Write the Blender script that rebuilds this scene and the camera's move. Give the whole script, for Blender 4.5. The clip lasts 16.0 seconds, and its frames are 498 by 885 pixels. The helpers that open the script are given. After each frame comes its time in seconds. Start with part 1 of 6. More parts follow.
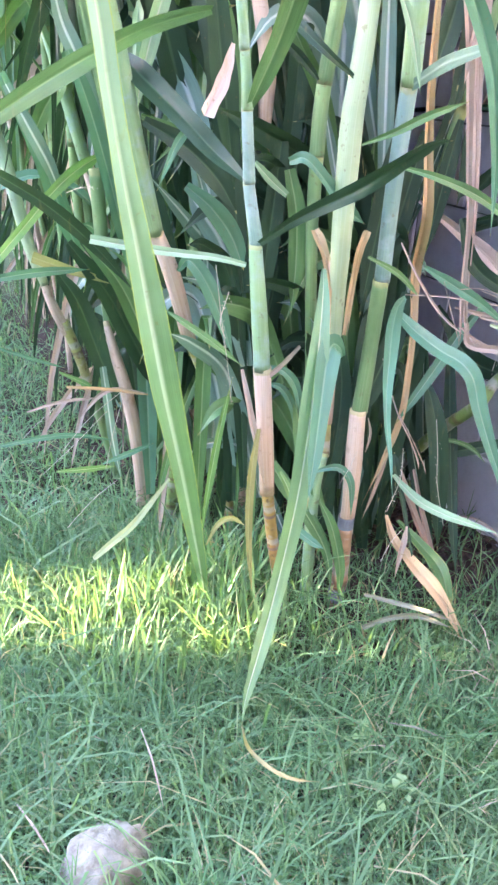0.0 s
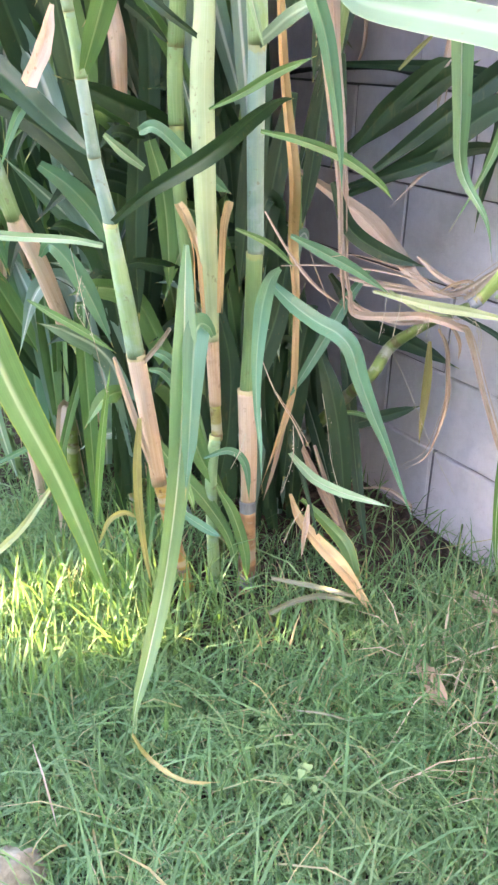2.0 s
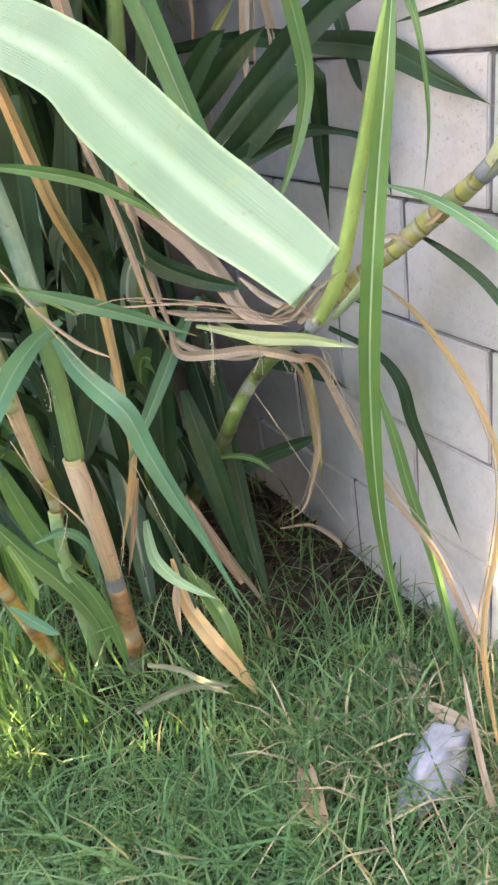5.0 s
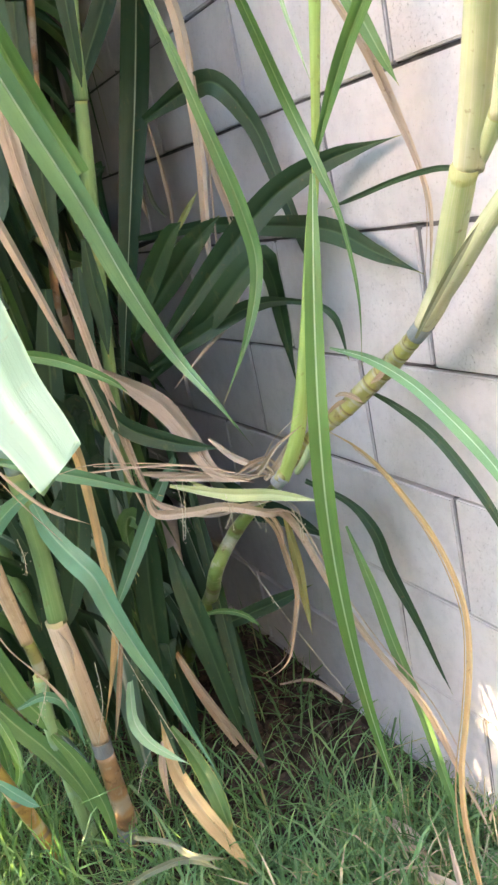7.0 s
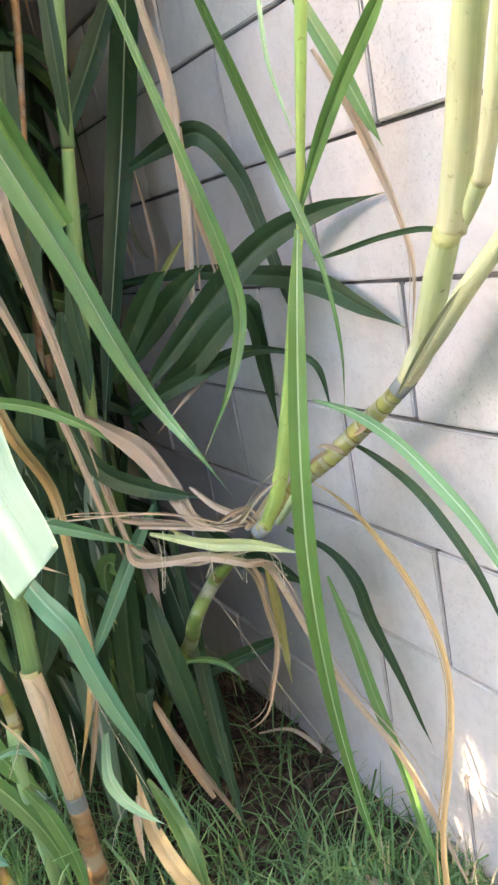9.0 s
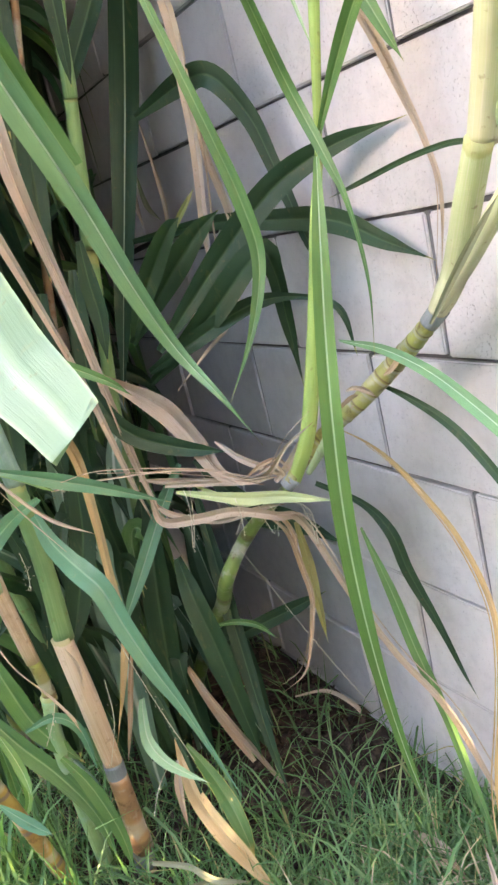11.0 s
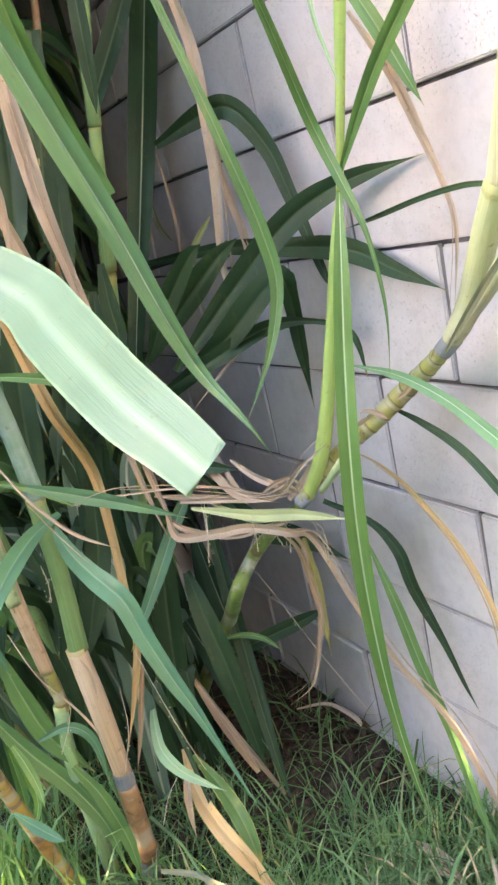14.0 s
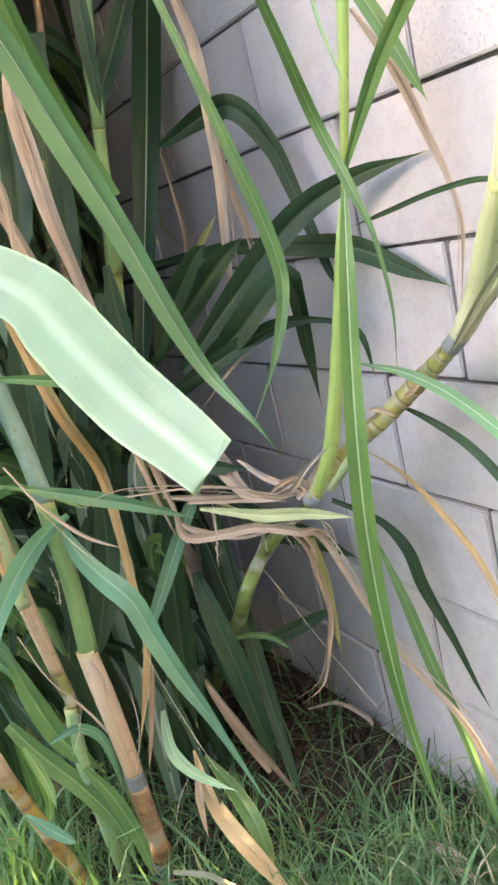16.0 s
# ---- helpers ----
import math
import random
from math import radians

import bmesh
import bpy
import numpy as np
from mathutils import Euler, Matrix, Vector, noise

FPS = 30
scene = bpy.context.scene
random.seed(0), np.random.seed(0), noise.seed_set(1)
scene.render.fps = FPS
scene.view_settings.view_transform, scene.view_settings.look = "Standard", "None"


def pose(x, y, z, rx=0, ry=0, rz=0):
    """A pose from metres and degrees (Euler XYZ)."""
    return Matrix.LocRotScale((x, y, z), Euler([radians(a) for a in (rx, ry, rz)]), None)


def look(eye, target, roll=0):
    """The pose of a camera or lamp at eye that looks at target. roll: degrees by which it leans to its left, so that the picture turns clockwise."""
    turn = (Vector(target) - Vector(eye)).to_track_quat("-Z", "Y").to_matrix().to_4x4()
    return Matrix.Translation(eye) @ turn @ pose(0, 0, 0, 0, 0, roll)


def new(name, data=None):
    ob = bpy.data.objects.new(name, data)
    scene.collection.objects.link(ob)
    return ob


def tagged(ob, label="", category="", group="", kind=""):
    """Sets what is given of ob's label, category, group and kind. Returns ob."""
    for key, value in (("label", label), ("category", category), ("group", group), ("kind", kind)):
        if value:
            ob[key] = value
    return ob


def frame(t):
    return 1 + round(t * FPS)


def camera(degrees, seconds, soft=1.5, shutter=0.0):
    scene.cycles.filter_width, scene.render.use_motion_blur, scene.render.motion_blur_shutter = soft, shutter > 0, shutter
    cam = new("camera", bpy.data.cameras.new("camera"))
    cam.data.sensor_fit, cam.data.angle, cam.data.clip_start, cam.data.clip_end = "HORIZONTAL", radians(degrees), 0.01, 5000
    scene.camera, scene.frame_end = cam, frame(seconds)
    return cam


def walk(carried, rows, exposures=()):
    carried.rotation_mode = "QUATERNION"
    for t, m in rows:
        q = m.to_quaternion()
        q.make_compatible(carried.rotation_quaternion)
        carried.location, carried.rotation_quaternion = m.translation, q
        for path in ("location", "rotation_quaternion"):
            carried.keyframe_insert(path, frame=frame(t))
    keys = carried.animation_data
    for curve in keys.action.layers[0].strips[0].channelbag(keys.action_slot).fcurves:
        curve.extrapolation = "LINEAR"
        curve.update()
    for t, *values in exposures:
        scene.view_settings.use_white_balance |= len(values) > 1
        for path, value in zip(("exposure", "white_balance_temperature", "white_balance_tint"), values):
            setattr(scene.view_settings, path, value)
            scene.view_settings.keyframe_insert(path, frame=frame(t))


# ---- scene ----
cam = camera(35.0, 16.0, soft=2.6)
PATH = [
    (0, (0.307, 0.195, 1.098), (1.165, 1.785, 0.239), 3.7),
    (0.5, (0.327, 0.199, 1.104), (1.131, 1.806, 0.226), 1.9),
    (1, (0.38, 0.195, 1.122), (1.246, 1.786, 0.275), 1.9),
    (1.5, (0.417, 0.199, 1.117), (1.313, 1.768, 0.258), 1.5),
    (2, (0.445, 0.196, 1.087), (1.402, 1.7, 0.181), 0.9),
    (2.5, (0.47, 0.216, 1.077), (1.49, 1.642, 0.114), 1.9),
    (3, (0.535, 0.279, 1.086), (1.668, 1.668, 0.198), 2.9),
    (3.5, (0.641, 0.369, 1.072), (1.831, 1.688, 0.155), 2.6),
    (4, (0.716, 0.328, 1.099), (1.826, 1.714, 0.179), 3.3),
    (4.2, (0.779, 0.29, 1.096), (1.774, 1.75, 0.159), 0.5),
    (6.3, (1.037, 0.18, 1.073), (1.769, 1.846, 0.242), -14.0),
    (6.5, (1.033, 0.164, 1.078), (1.819, 1.835, 0.309), -12.8),
    (7, (1.043, 0.146, 1.086), (1.84, 1.883, 0.497), -12.2),
    (7.5, (1.062, 0.132, 1.06), (1.876, 1.875, 0.512), -14.7),
    (8, (1.054, 0.144, 1.081), (1.849, 1.895, 0.532), -13.6),
    (8.5, (1.051, 0.151, 1.108), (1.856, 1.901, 0.573), -11.8),
    (9, (1.053, 0.157, 1.109), (1.915, 1.884, 0.587), -11.0),
    (9.5, (1.046, 0.163, 1.102), (1.881, 1.9, 0.568), -12.8),
    (9.7, (1.043, 0.172, 1.092), (1.844, 1.916, 0.53), -13.8),
    (11.8, (1.041, 0.193, 1.055), (1.885, 1.927, 0.525), -14.9),
    (12, (1.041, 0.187, 1.059), (1.911, 1.915, 0.554), -14.7),
    (12.5, (1.035, 0.188, 1.065), (1.891, 1.91, 0.515), -13.9),
    (13, (1.02, 0.192, 1.069), (1.848, 1.923, 0.505), -13.4),
    (13.5, (0.996, 0.186, 1.079), (1.818, 1.926, 0.532), -13.1),
    (14, (0.99, 0.177, 1.087), (1.845, 1.905, 0.554), -13.0),
    (14.5, (0.986, 0.177, 1.09), (1.863, 1.894, 0.56), -12.7),
    (15, (0.989, 0.178, 1.088), (1.85, 1.903, 0.558), -13.3),
    (15.5, (0.99, 0.179, 1.087), (1.844, 1.91, 0.564), -13.7),
    (16, (0.991, 0.178, 1.085), (1.829, 1.916, 0.558), -13.8),
]
EXPOSURES = [(0, 5.05, 5640, 46), (1, 5.00, 5840, 43), (2.5, 4.98, 6680, 37), (3.4, 4.87, 6800, 32), (4, 4.49, 6860, 28), (7, 4.56, 6760, 26), (9, 4.54, 6680, 24), (12, 4.58, 6660, 28), (16, 4.54, 6640, 28)]
walk(cam, [(t, look(eye, target, roll)) for t, eye, target, roll in PATH], EXPOSURES)

# ---- world ----
SUN_FROM = Vector((-1.0, 0.51, 0.13)).normalized()      # towards the sun
world = bpy.data.worlds.new("sky")
world.use_nodes = True
scene.world = world
wn = world.node_tree
sky = wn.nodes.new("ShaderNodeTexSky")
sky.sky_type, sky.sun_disc = "NISHITA", False
sky.sun_elevation = math.asin(SUN_FROM.z)
sky.sun_rotation = math.atan2(SUN_FROM.x, SUN_FROM.y)
wn.links.new(sky.outputs[0], wn.nodes["Background"].inputs[0])
wn.nodes["Background"].inputs[1].default_value = 0.15
sun = new("sun", bpy.data.lights.new("sun", "SUN"))
sun.data.energy, sun.data.angle, sun.data.color = 3.9, radians(0.5), (1.0, 0.78, 0.40)
sun.matrix_world = look(SUN_FROM * 8, (0, 0, 0))

# ---- materials ----
class Nodes:
    """A short hand for a node material."""

    def __init__(self, name, rough=0.6, spec=0.4):
        self.m = bpy.data.materials.new(name)
        self.m.use_nodes = True
        self.t = self.m.node_tree
        self.p = self.t.nodes["Principled BSDF"]
        self.p.inputs["Roughness"].default_value = rough
        self.p.inputs["Specular IOR Level"].default_value = spec

    def node(self, kind, operation=None, use_clamp=None, blend_type=None, uv_map=None):
        n = self.t.nodes.new("ShaderNode" + kind)
        if operation is not None:
            n.operation = operation
        if use_clamp is not None:
            n.use_clamp = use_clamp
        if blend_type is not None:
            n.blend_type = blend_type
        if uv_map is not None:
            n.uv_map = uv_map
        return n

    def link(self, a, b):
        self.t.links.new(a, b)

    def put(self, sock, v):
        if isinstance(v, bpy.types.NodeSocket):
            self.link(v, sock)
        else:
            sock.default_value = (*v, 1.0) if isinstance(v, tuple) and len(v) == 3 else v

    def math(self, op, a, b=0.0, clamp=False):
        n = self.node("Math", operation=op, use_clamp=clamp)
        self.put(n.inputs[0], a), self.put(n.inputs[1], b)
        return n.outputs[0]

    def mix(self, f, a, b, blend="MIX"):
        n = self.node("MixRGB", blend_type=blend)
        self.put(n.inputs[0], f), self.put(n.inputs[1], a), self.put(n.inputs[2], b)
        return n.outputs[0]

    def range(self, v, lo, hi, a=0.0, b=1.0):
        n = self.node("MapRange")
        n.interpolation_type = "SMOOTHSTEP"
        for i, x in enumerate((v, lo, hi, a, b)):
            self.put(n.inputs[i], x)
        return n.outputs[0]

    def noise(self, scale, detail=3.0, vector=None, rough=0.6):
        n = self.node("TexNoise")
        n.inputs["Scale"].default_value, n.inputs["Detail"].default_value = scale, detail
        n.inputs["Roughness"].default_value = rough
        self.link(vector or self.place(), n.inputs["Vector"])
        return n.outputs["Fac"]

    def place(self, scale=(1, 1, 1)):
        g = self.node("NewGeometry").outputs["Position"]
        if scale == (1, 1, 1):
            return g
        v = self.node("VectorMath", operation="MULTIPLY")
        self.link(g, v.inputs[0])
        v.inputs[1].default_value = scale
        return v.outputs[0]

    def uv(self):
        n = self.node("UVMap", uv_map="uv")
        s = self.node("SeparateXYZ")
        self.link(n.outputs[0], s.inputs[0])
        return n.outputs[0], s.outputs[0], s.outputs[1]

    def stretched(self, vec, scale):
        v = self.node("VectorMath", operation="MULTIPLY")
        self.link(vec, v.inputs[0])
        v.inputs[1].default_value = scale
        return v.outputs[0]

    def rand(self):
        return self.node("ObjectInfo").outputs["Random"]

    def bump(self, h, strength=0.3, dist=0.002):
        n = self.node("Bump")
        n.inputs["Strength"].default_value, n.inputs["Distance"].default_value = strength, dist
        self.link(h, n.inputs["Height"])
        self.link(n.outputs[0], self.p.inputs["Normal"])
        return n.outputs[0]

    def color(self, c):
        self.put(self.p.inputs["Base Color"], c)
        self.c = c
        return self

    def translucent(self, amount, tint):
        tr = self.node("BsdfTranslucent")
        c = self.mix(1.0, self.c, tint, "MULTIPLY")
        self.put(tr.inputs[0], c)
        mx = self.node("MixShader")
        mx.inputs[0].default_value = amount
        self.link(self.p.outputs[0], mx.inputs[1]), self.link(tr.outputs[0], mx.inputs[2])
        self.link(mx.outputs[0], self.t.nodes["Material Output"].inputs[0])
        return self.m


def leaf_material(name, one, two, rib, edge=None, rough=0.36, thin=0.25, ribw=0.07, spots=0.25, tip=(0.34, 0.33, 0.13), tipat=0.985, base=None, vein=0.32):
    """A grass blade: parallel veins, a pale midrib, a yellowing tip and small blemishes."""
    n = Nodes(name, rough, 0.45)
    vec, u, v = n.uv()
    oi = n.rand()
    c = n.mix(oi, one, two)
    big = n.noise(9.0, 2.0)
    c = n.mix(n.math("MULTIPLY", n.range(big, 0.35, 0.7), 0.45), c, tuple(x * 0.62 for x in one))
    if base:
        c = n.mix(n.range(n.math("ADD", v, n.math("MULTIPLY", big, 0.2)), 0.15, 0.75, 0.9, 0.0), c, base)
    veins = n.noise(1.0, 3.0, n.stretched(vec, (60.0, 2.5, 1.0)))
    c = n.mix(n.range(veins, 0.3, 0.75, 0.0, vein), c, tuple(min(1, x * 1.6 + 0.02) for x in two))
    off = n.math("ABSOLUTE", n.math("SUBTRACT", u, 0.5))
    if edge:
        c = n.mix(n.range(n.math("ADD", off, n.math("MULTIPLY", n.noise(25.0), 0.12)), 0.50, 0.57), c, edge)
    c = n.mix(n.range(off, ribw, ribw * 0.15), c, rib)
    sp = n.noise(140.0, 2.0, None, 0.4)
    c = n.mix(n.range(sp, 0.68, 0.76, 0.0, spots), c, (0.20, 0.13, 0.05))
    worn = n.noise(1.0, 3.0, n.stretched(n.place(), (55.0, 55.0, 14.0)))
    c = n.mix(n.range(worn, 0.60, 0.72, 0.0, spots * 1.2), c, tuple(0.55 * x + 0.45 * y for x, y in zip(two, (0.30, 0.24, 0.09))))
    c = n.mix(n.range(n.math("ADD", v, n.math("MULTIPLY", big, 0.05)), tipat, 1.0), c, tip)
    n.color(c)
    n.bump(n.math("ADD", veins, n.range(off, ribw, 0.0, 0.0, 2.0)), 0.35, 0.0012)
    return n.translucent(thin, (0.85, 1.0, 0.45) if rough < 0.7 else (1.0, 0.88, 0.70))


def stem_material(name, low, high, streak, rough=0.5, wax=None, collar=(0.36, 0.36, 0.12)):
    """A sheath or a stem: fine lengthwise streaks, a shift of colour along it, wax or stains."""
    n = Nodes(name, rough, 0.35)
    vec, u, v = n.uv()
    c = n.mix(n.range(n.math("ADD", v, n.math("MULTIPLY", n.noise(12.0), 0.5)), 0.2, 1.1), low, high)
    streaks = n.noise(1.0, 4.0, n.stretched(vec, (26.0, 1.2, 1.0)))
    c = n.mix(n.range(streaks, 0.42, 0.75, 0.0, 0.75), c, streak)
    if wax:
        c = n.mix(n.range(n.noise(30.0, 4.0), 0.45, 0.7, 0.0, 0.7), c, wax)
    c = n.mix(n.range(n.noise(70.0, 3.0), 0.62, 0.74, 0.0, 0.5), c, (0.16, 0.09, 0.04))
    if rough > 0.7:
        lines = n.noise(1.0, 3.0, n.stretched(vec, (34.0, 0.9, 1.0)))
        c = n.mix(n.range(lines, 0.54, 0.68, 0.0, 0.55), c, (0.34, 0.23, 0.14))
        c = n.mix(n.range(n.noise(16.0, 4.0), 0.55, 0.72, 0.0, 0.6), c, (0.30, 0.20, 0.12))
    else:
        c = n.mix(n.range(n.noise(7.0, 4.0), 0.42, 0.68, 0.0, 0.4), c, tuple(x * 0.62 for x in low))
        c = n.mix(n.range(v, 0.035, 0.0, 0.0, 0.45), c, (0.24, 0.19, 0.09))
    if collar:
        c = n.mix(n.range(n.math("ADD", v, n.math("MULTIPLY", n.noise(60.0), 0.05)), 0.982, 0.999, 0.0, 0.6), c, collar)
    n.color(c)
    n.bump(streaks, 0.5, 0.0015)
    return n.m


def ringed_material(name, base, other, ring):
    """A bare cane: the rings at its joints come from the shape, their colour from the attribute v."""
    n = Nodes(name, 0.4, 0.4)
    vec, u, v = n.uv()
    f = n.math("FRACT", v)
    c = n.mix(n.range(n.noise(18.0, 3.0), 0.35, 0.65), base, other)
    c = n.mix(n.range(n.math("ABSOLUTE", n.math("SUBTRACT", f, 0.88)), 0.075, 0.02, 0.0, 0.75), c, ring)
    c = n.mix(n.range(n.math("ABSOLUTE", n.math("SUBTRACT", f, 0.66)), 0.12, 0.05, 0.0, 0.6), c, (0.42, 0.43, 0.37))
    c = n.mix(n.range(n.noise(40.0, 4.0), 0.52, 0.66, 0.0, 0.45), c, (0.44, 0.44, 0.38))
    c = n.mix(n.range(n.noise(55.0, 5.0), 0.56, 0.68, 0.0, 0.75), c, (0.12, 0.07, 0.03))
    n.color(c)
    n.bump(n.noise(90.0, 4.0), 0.5, 0.0015)
    return n.m


GREEN = leaf_material("leaf_green", (0.085, 0.20, 0.065), (0.13, 0.27, 0.09), (0.26, 0.41, 0.19), thin=0.18)
FRESH = leaf_material("leaf_fresh", (0.16, 0.32, 0.08), (0.20, 0.38, 0.12), (0.45, 0.58, 0.30))
DEEP = leaf_material("leaf_deep", (0.05, 0.14, 0.04), (0.065, 0.17, 0.048), (0.13, 0.26, 0.10), thin=0.10)
RIBPALE = leaf_material("leaf_pale_midrib", (0.15, 0.31, 0.16), (0.17, 0.34, 0.18), (0.56, 0.70, 0.58), ribw=0.05, rough=0.3, thin=0.15)
LIME = leaf_material("leaf_lime", (0.42, 0.50, 0.24), (0.46, 0.53, 0.28), (0.52, 0.58, 0.34), thin=0.15)
YGREEN = leaf_material("leaf_yellowing", (0.17, 0.31, 0.12), (0.19, 0.33, 0.13), (0.54, 0.64, 0.46), base=(0.15, 0.31, 0.19), ribw=0.06)
RIB = leaf_material("leaf_midrib", (0.115, 0.25, 0.065), (0.125, 0.27, 0.075), (0.58, 0.74, 0.52), ribw=0.07, thin=0.2)
# base puts the sky's pale sheen on the upper half into the colour
BIG = leaf_material("leaf_big", (0.13, 0.27, 0.12), (0.14, 0.29, 0.13), (0.46, 0.58, 0.48), edge=(0.34, 0.42, 0.10), ribw=0.12, rough=0.34, base=(0.30, 0.42, 0.40))
BLUERIB = leaf_material("leaf_blue_midrib", (0.15, 0.27, 0.21), (0.19, 0.32, 0.26), (0.58, 0.68, 0.66), ribw=0.13, rough=0.3)
# next two: green darkened so the clump's inner shade is in the colour
SHADETINT = leaf_material("leaf_shade_tint", (0.019, 0.058, 0.027), (0.032, 0.084, 0.036), (0.06, 0.12, 0.06), rough=0.5, thin=0.2, vein=0.12)
SHADETINT_RIB = leaf_material("leaf_shade_tint_midrib", (0.024, 0.074, 0.038), (0.034, 0.088, 0.043), (0.36, 0.46, 0.36), ribw=0.04, rough=0.46, thin=0.2, vein=0.12)
BLUEL = leaf_material("leaf_bluish", (0.10, 0.25, 0.145), (0.13, 0.30, 0.18), (0.22, 0.38, 0.26), vein=0.15)
PALE = leaf_material("leaf_pale", (0.22, 0.38, 0.22), (0.27, 0.42, 0.24), (0.46, 0.55, 0.40))
NEAR = leaf_material("leaf_near", (0.19, 0.315, 0.215), (0.21, 0.335, 0.235), (0.27, 0.40, 0.29), edge=(0.32, 0.45, 0.28), rough=0.42, ribw=0.17, tip=(0.40, 0.52, 0.30), spots=0.3, vein=0.10)
GREY = leaf_material("leaf_grey", (0.20, 0.24, 0.15), (0.26, 0.28, 0.19), (0.30, 0.33, 0.23), rough=0.7)
YEDGE = leaf_material("leaf_yellow_edge", (0.085, 0.19, 0.055), (0.10, 0.21, 0.06), (0.18, 0.30, 0.12), edge=(0.42, 0.42, 0.10), tip=(0.5, 0.36, 0.12), tipat=0.8)
YELLOW = leaf_material("leaf_yellow", (0.30, 0.34, 0.12), (0.38, 0.34, 0.14), (0.44, 0.42, 0.20))
DRY = leaf_material("leaf_dry", (0.44, 0.35, 0.26), (0.54, 0.45, 0.36), (0.56, 0.46, 0.36), rough=0.75, thin=0.15, tip=(0.36, 0.24, 0.14), spots=0.5)
TAN = leaf_material("leaf_tan", (0.40, 0.29, 0.19), (0.48, 0.36, 0.25), (0.54, 0.43, 0.32), rough=0.75, thin=0.15, tip=(0.36, 0.24, 0.14), spots=0.5)
ORANGE = leaf_material("leaf_orange", (0.52, 0.37, 0.18), (0.57, 0.42, 0.22), (0.58, 0.45, 0.26), edge=(0.34, 0.34, 0.10), rough=0.7, thin=0.15, tip=(0.40, 0.24, 0.10), spots=0.5)
WAXY = stem_material("sheath_waxy", (0.24, 0.40, 0.17), (0.28, 0.47, 0.23), (0.36, 0.52, 0.32), wax=(0.33, 0.49, 0.42))
BLUE = stem_material("sheath_blue", (0.19, 0.33, 0.25), (0.26, 0.40, 0.34), (0.30, 0.46, 0.30), wax=(0.36, 0.47, 0.46))
GREENS = stem_material("sheath_green", (0.14, 0.26, 0.10), (0.20, 0.34, 0.13), (0.26, 0.40, 0.18))
PALES = stem_material("sheath_pale", (0.38, 0.50, 0.26), (0.36, 0.50, 0.29), (0.48, 0.59, 0.40))
PALER = stem_material("sheath_cream", (0.52, 0.52, 0.33), (0.44, 0.53, 0.28), (0.62, 0.60, 0.46))
FRESHS = stem_material("sheath_fresh", (0.38, 0.52, 0.14), (0.28, 0.46, 0.12), (0.44, 0.58, 0.24))
DRYS = stem_material("sheath_dry", (0.52, 0.38, 0.25), (0.61, 0.48, 0.35), (0.68, 0.57, 0.45), rough=0.75)
CULM = ringed_material("stem_ringed", (0.36, 0.38, 0.11), (0.27, 0.26, 0.10), (0.15, 0.10, 0.06))
RUST = ringed_material("stem_rust", (0.42, 0.30, 0.08), (0.30, 0.17, 0.06), (0.16, 0.12, 0.13))
CULMG = ringed_material("stem_green", (0.20, 0.30, 0.08), (0.16, 0.24, 0.07), (0.14, 0.10, 0.05))
BROWN = ringed_material("stem_brown", (0.40, 0.25, 0.13), (0.28, 0.18, 0.10), (0.14, 0.08, 0.05))
BAND = stem_material("stem_wax_band", (0.20, 0.23, 0.25), (0.27, 0.31, 0.33), (0.36, 0.40, 0.41), rough=0.6, collar=None)


def grass_material():
    n = Nodes("grass_blades", 0.55, 0.22)
    i = n.node("NewGeometry").outputs["Random Per Island"]
    ramp = n.node("ValToRGB")
    n.link(i, ramp.inputs[0])
    e = ramp.color_ramp.elements
    e[0].position, e[0].color = 0.0, (0.09, 0.18, 0.08, 1)
    e[1].position, e[1].color = 1.0, (0.56, 0.50, 0.33, 1)
    for p, col in ((0.40, (0.15, 0.32, 0.15)), (0.80, (0.235, 0.42, 0.215)), (0.94, (0.28, 0.43, 0.22)), (0.965, (0.46, 0.41, 0.25))):
        x = e.new(p)
        x.color = (*col, 1)
    c = n.mix(n.range(n.noise(2.2, 3.0), 0.35, 0.7, 0.0, 0.35), ramp.outputs[0], (0.20, 0.30, 0.17))
    n.color(c)
    return n.translucent(0.45, (0.95, 1.0, 0.35))


GRASS = grass_material()


def soil_material():
    n = Nodes("soil", 0.95, 0.1)
    c = n.mix(n.range(n.noise(6.0, 6.0), 0.35, 0.65), (0.045, 0.033, 0.024), (0.085, 0.065, 0.046))
    c = n.mix(n.range(n.noise(90.0, 3.0), 0.6, 0.7), c, (0.17, 0.13, 0.09))
    far = n.node("VectorMath", operation="DISTANCE")
    n.link(n.place((1.0, 0.75, 0.0)), far.inputs[0])
    far.inputs[1].default_value = (1.5, 1.42, 0.0)
    lawn = n.mix(n.range(n.noise(3.0, 5.0), 0.35, 0.65), (0.07, 0.11, 0.045), (0.11, 0.15, 0.06))
    c = n.mix(n.range(n.math("ADD", far.outputs["Value"], n.math("MULTIPLY", n.noise(5.0), 0.5)), 1.6, 2.4, 0.0, 0.85), c, lawn)
    n.color(c)
    n.bump(n.noise(45.0, 6.0), 0.9, 0.02)
    return n.m


SOIL = soil_material()


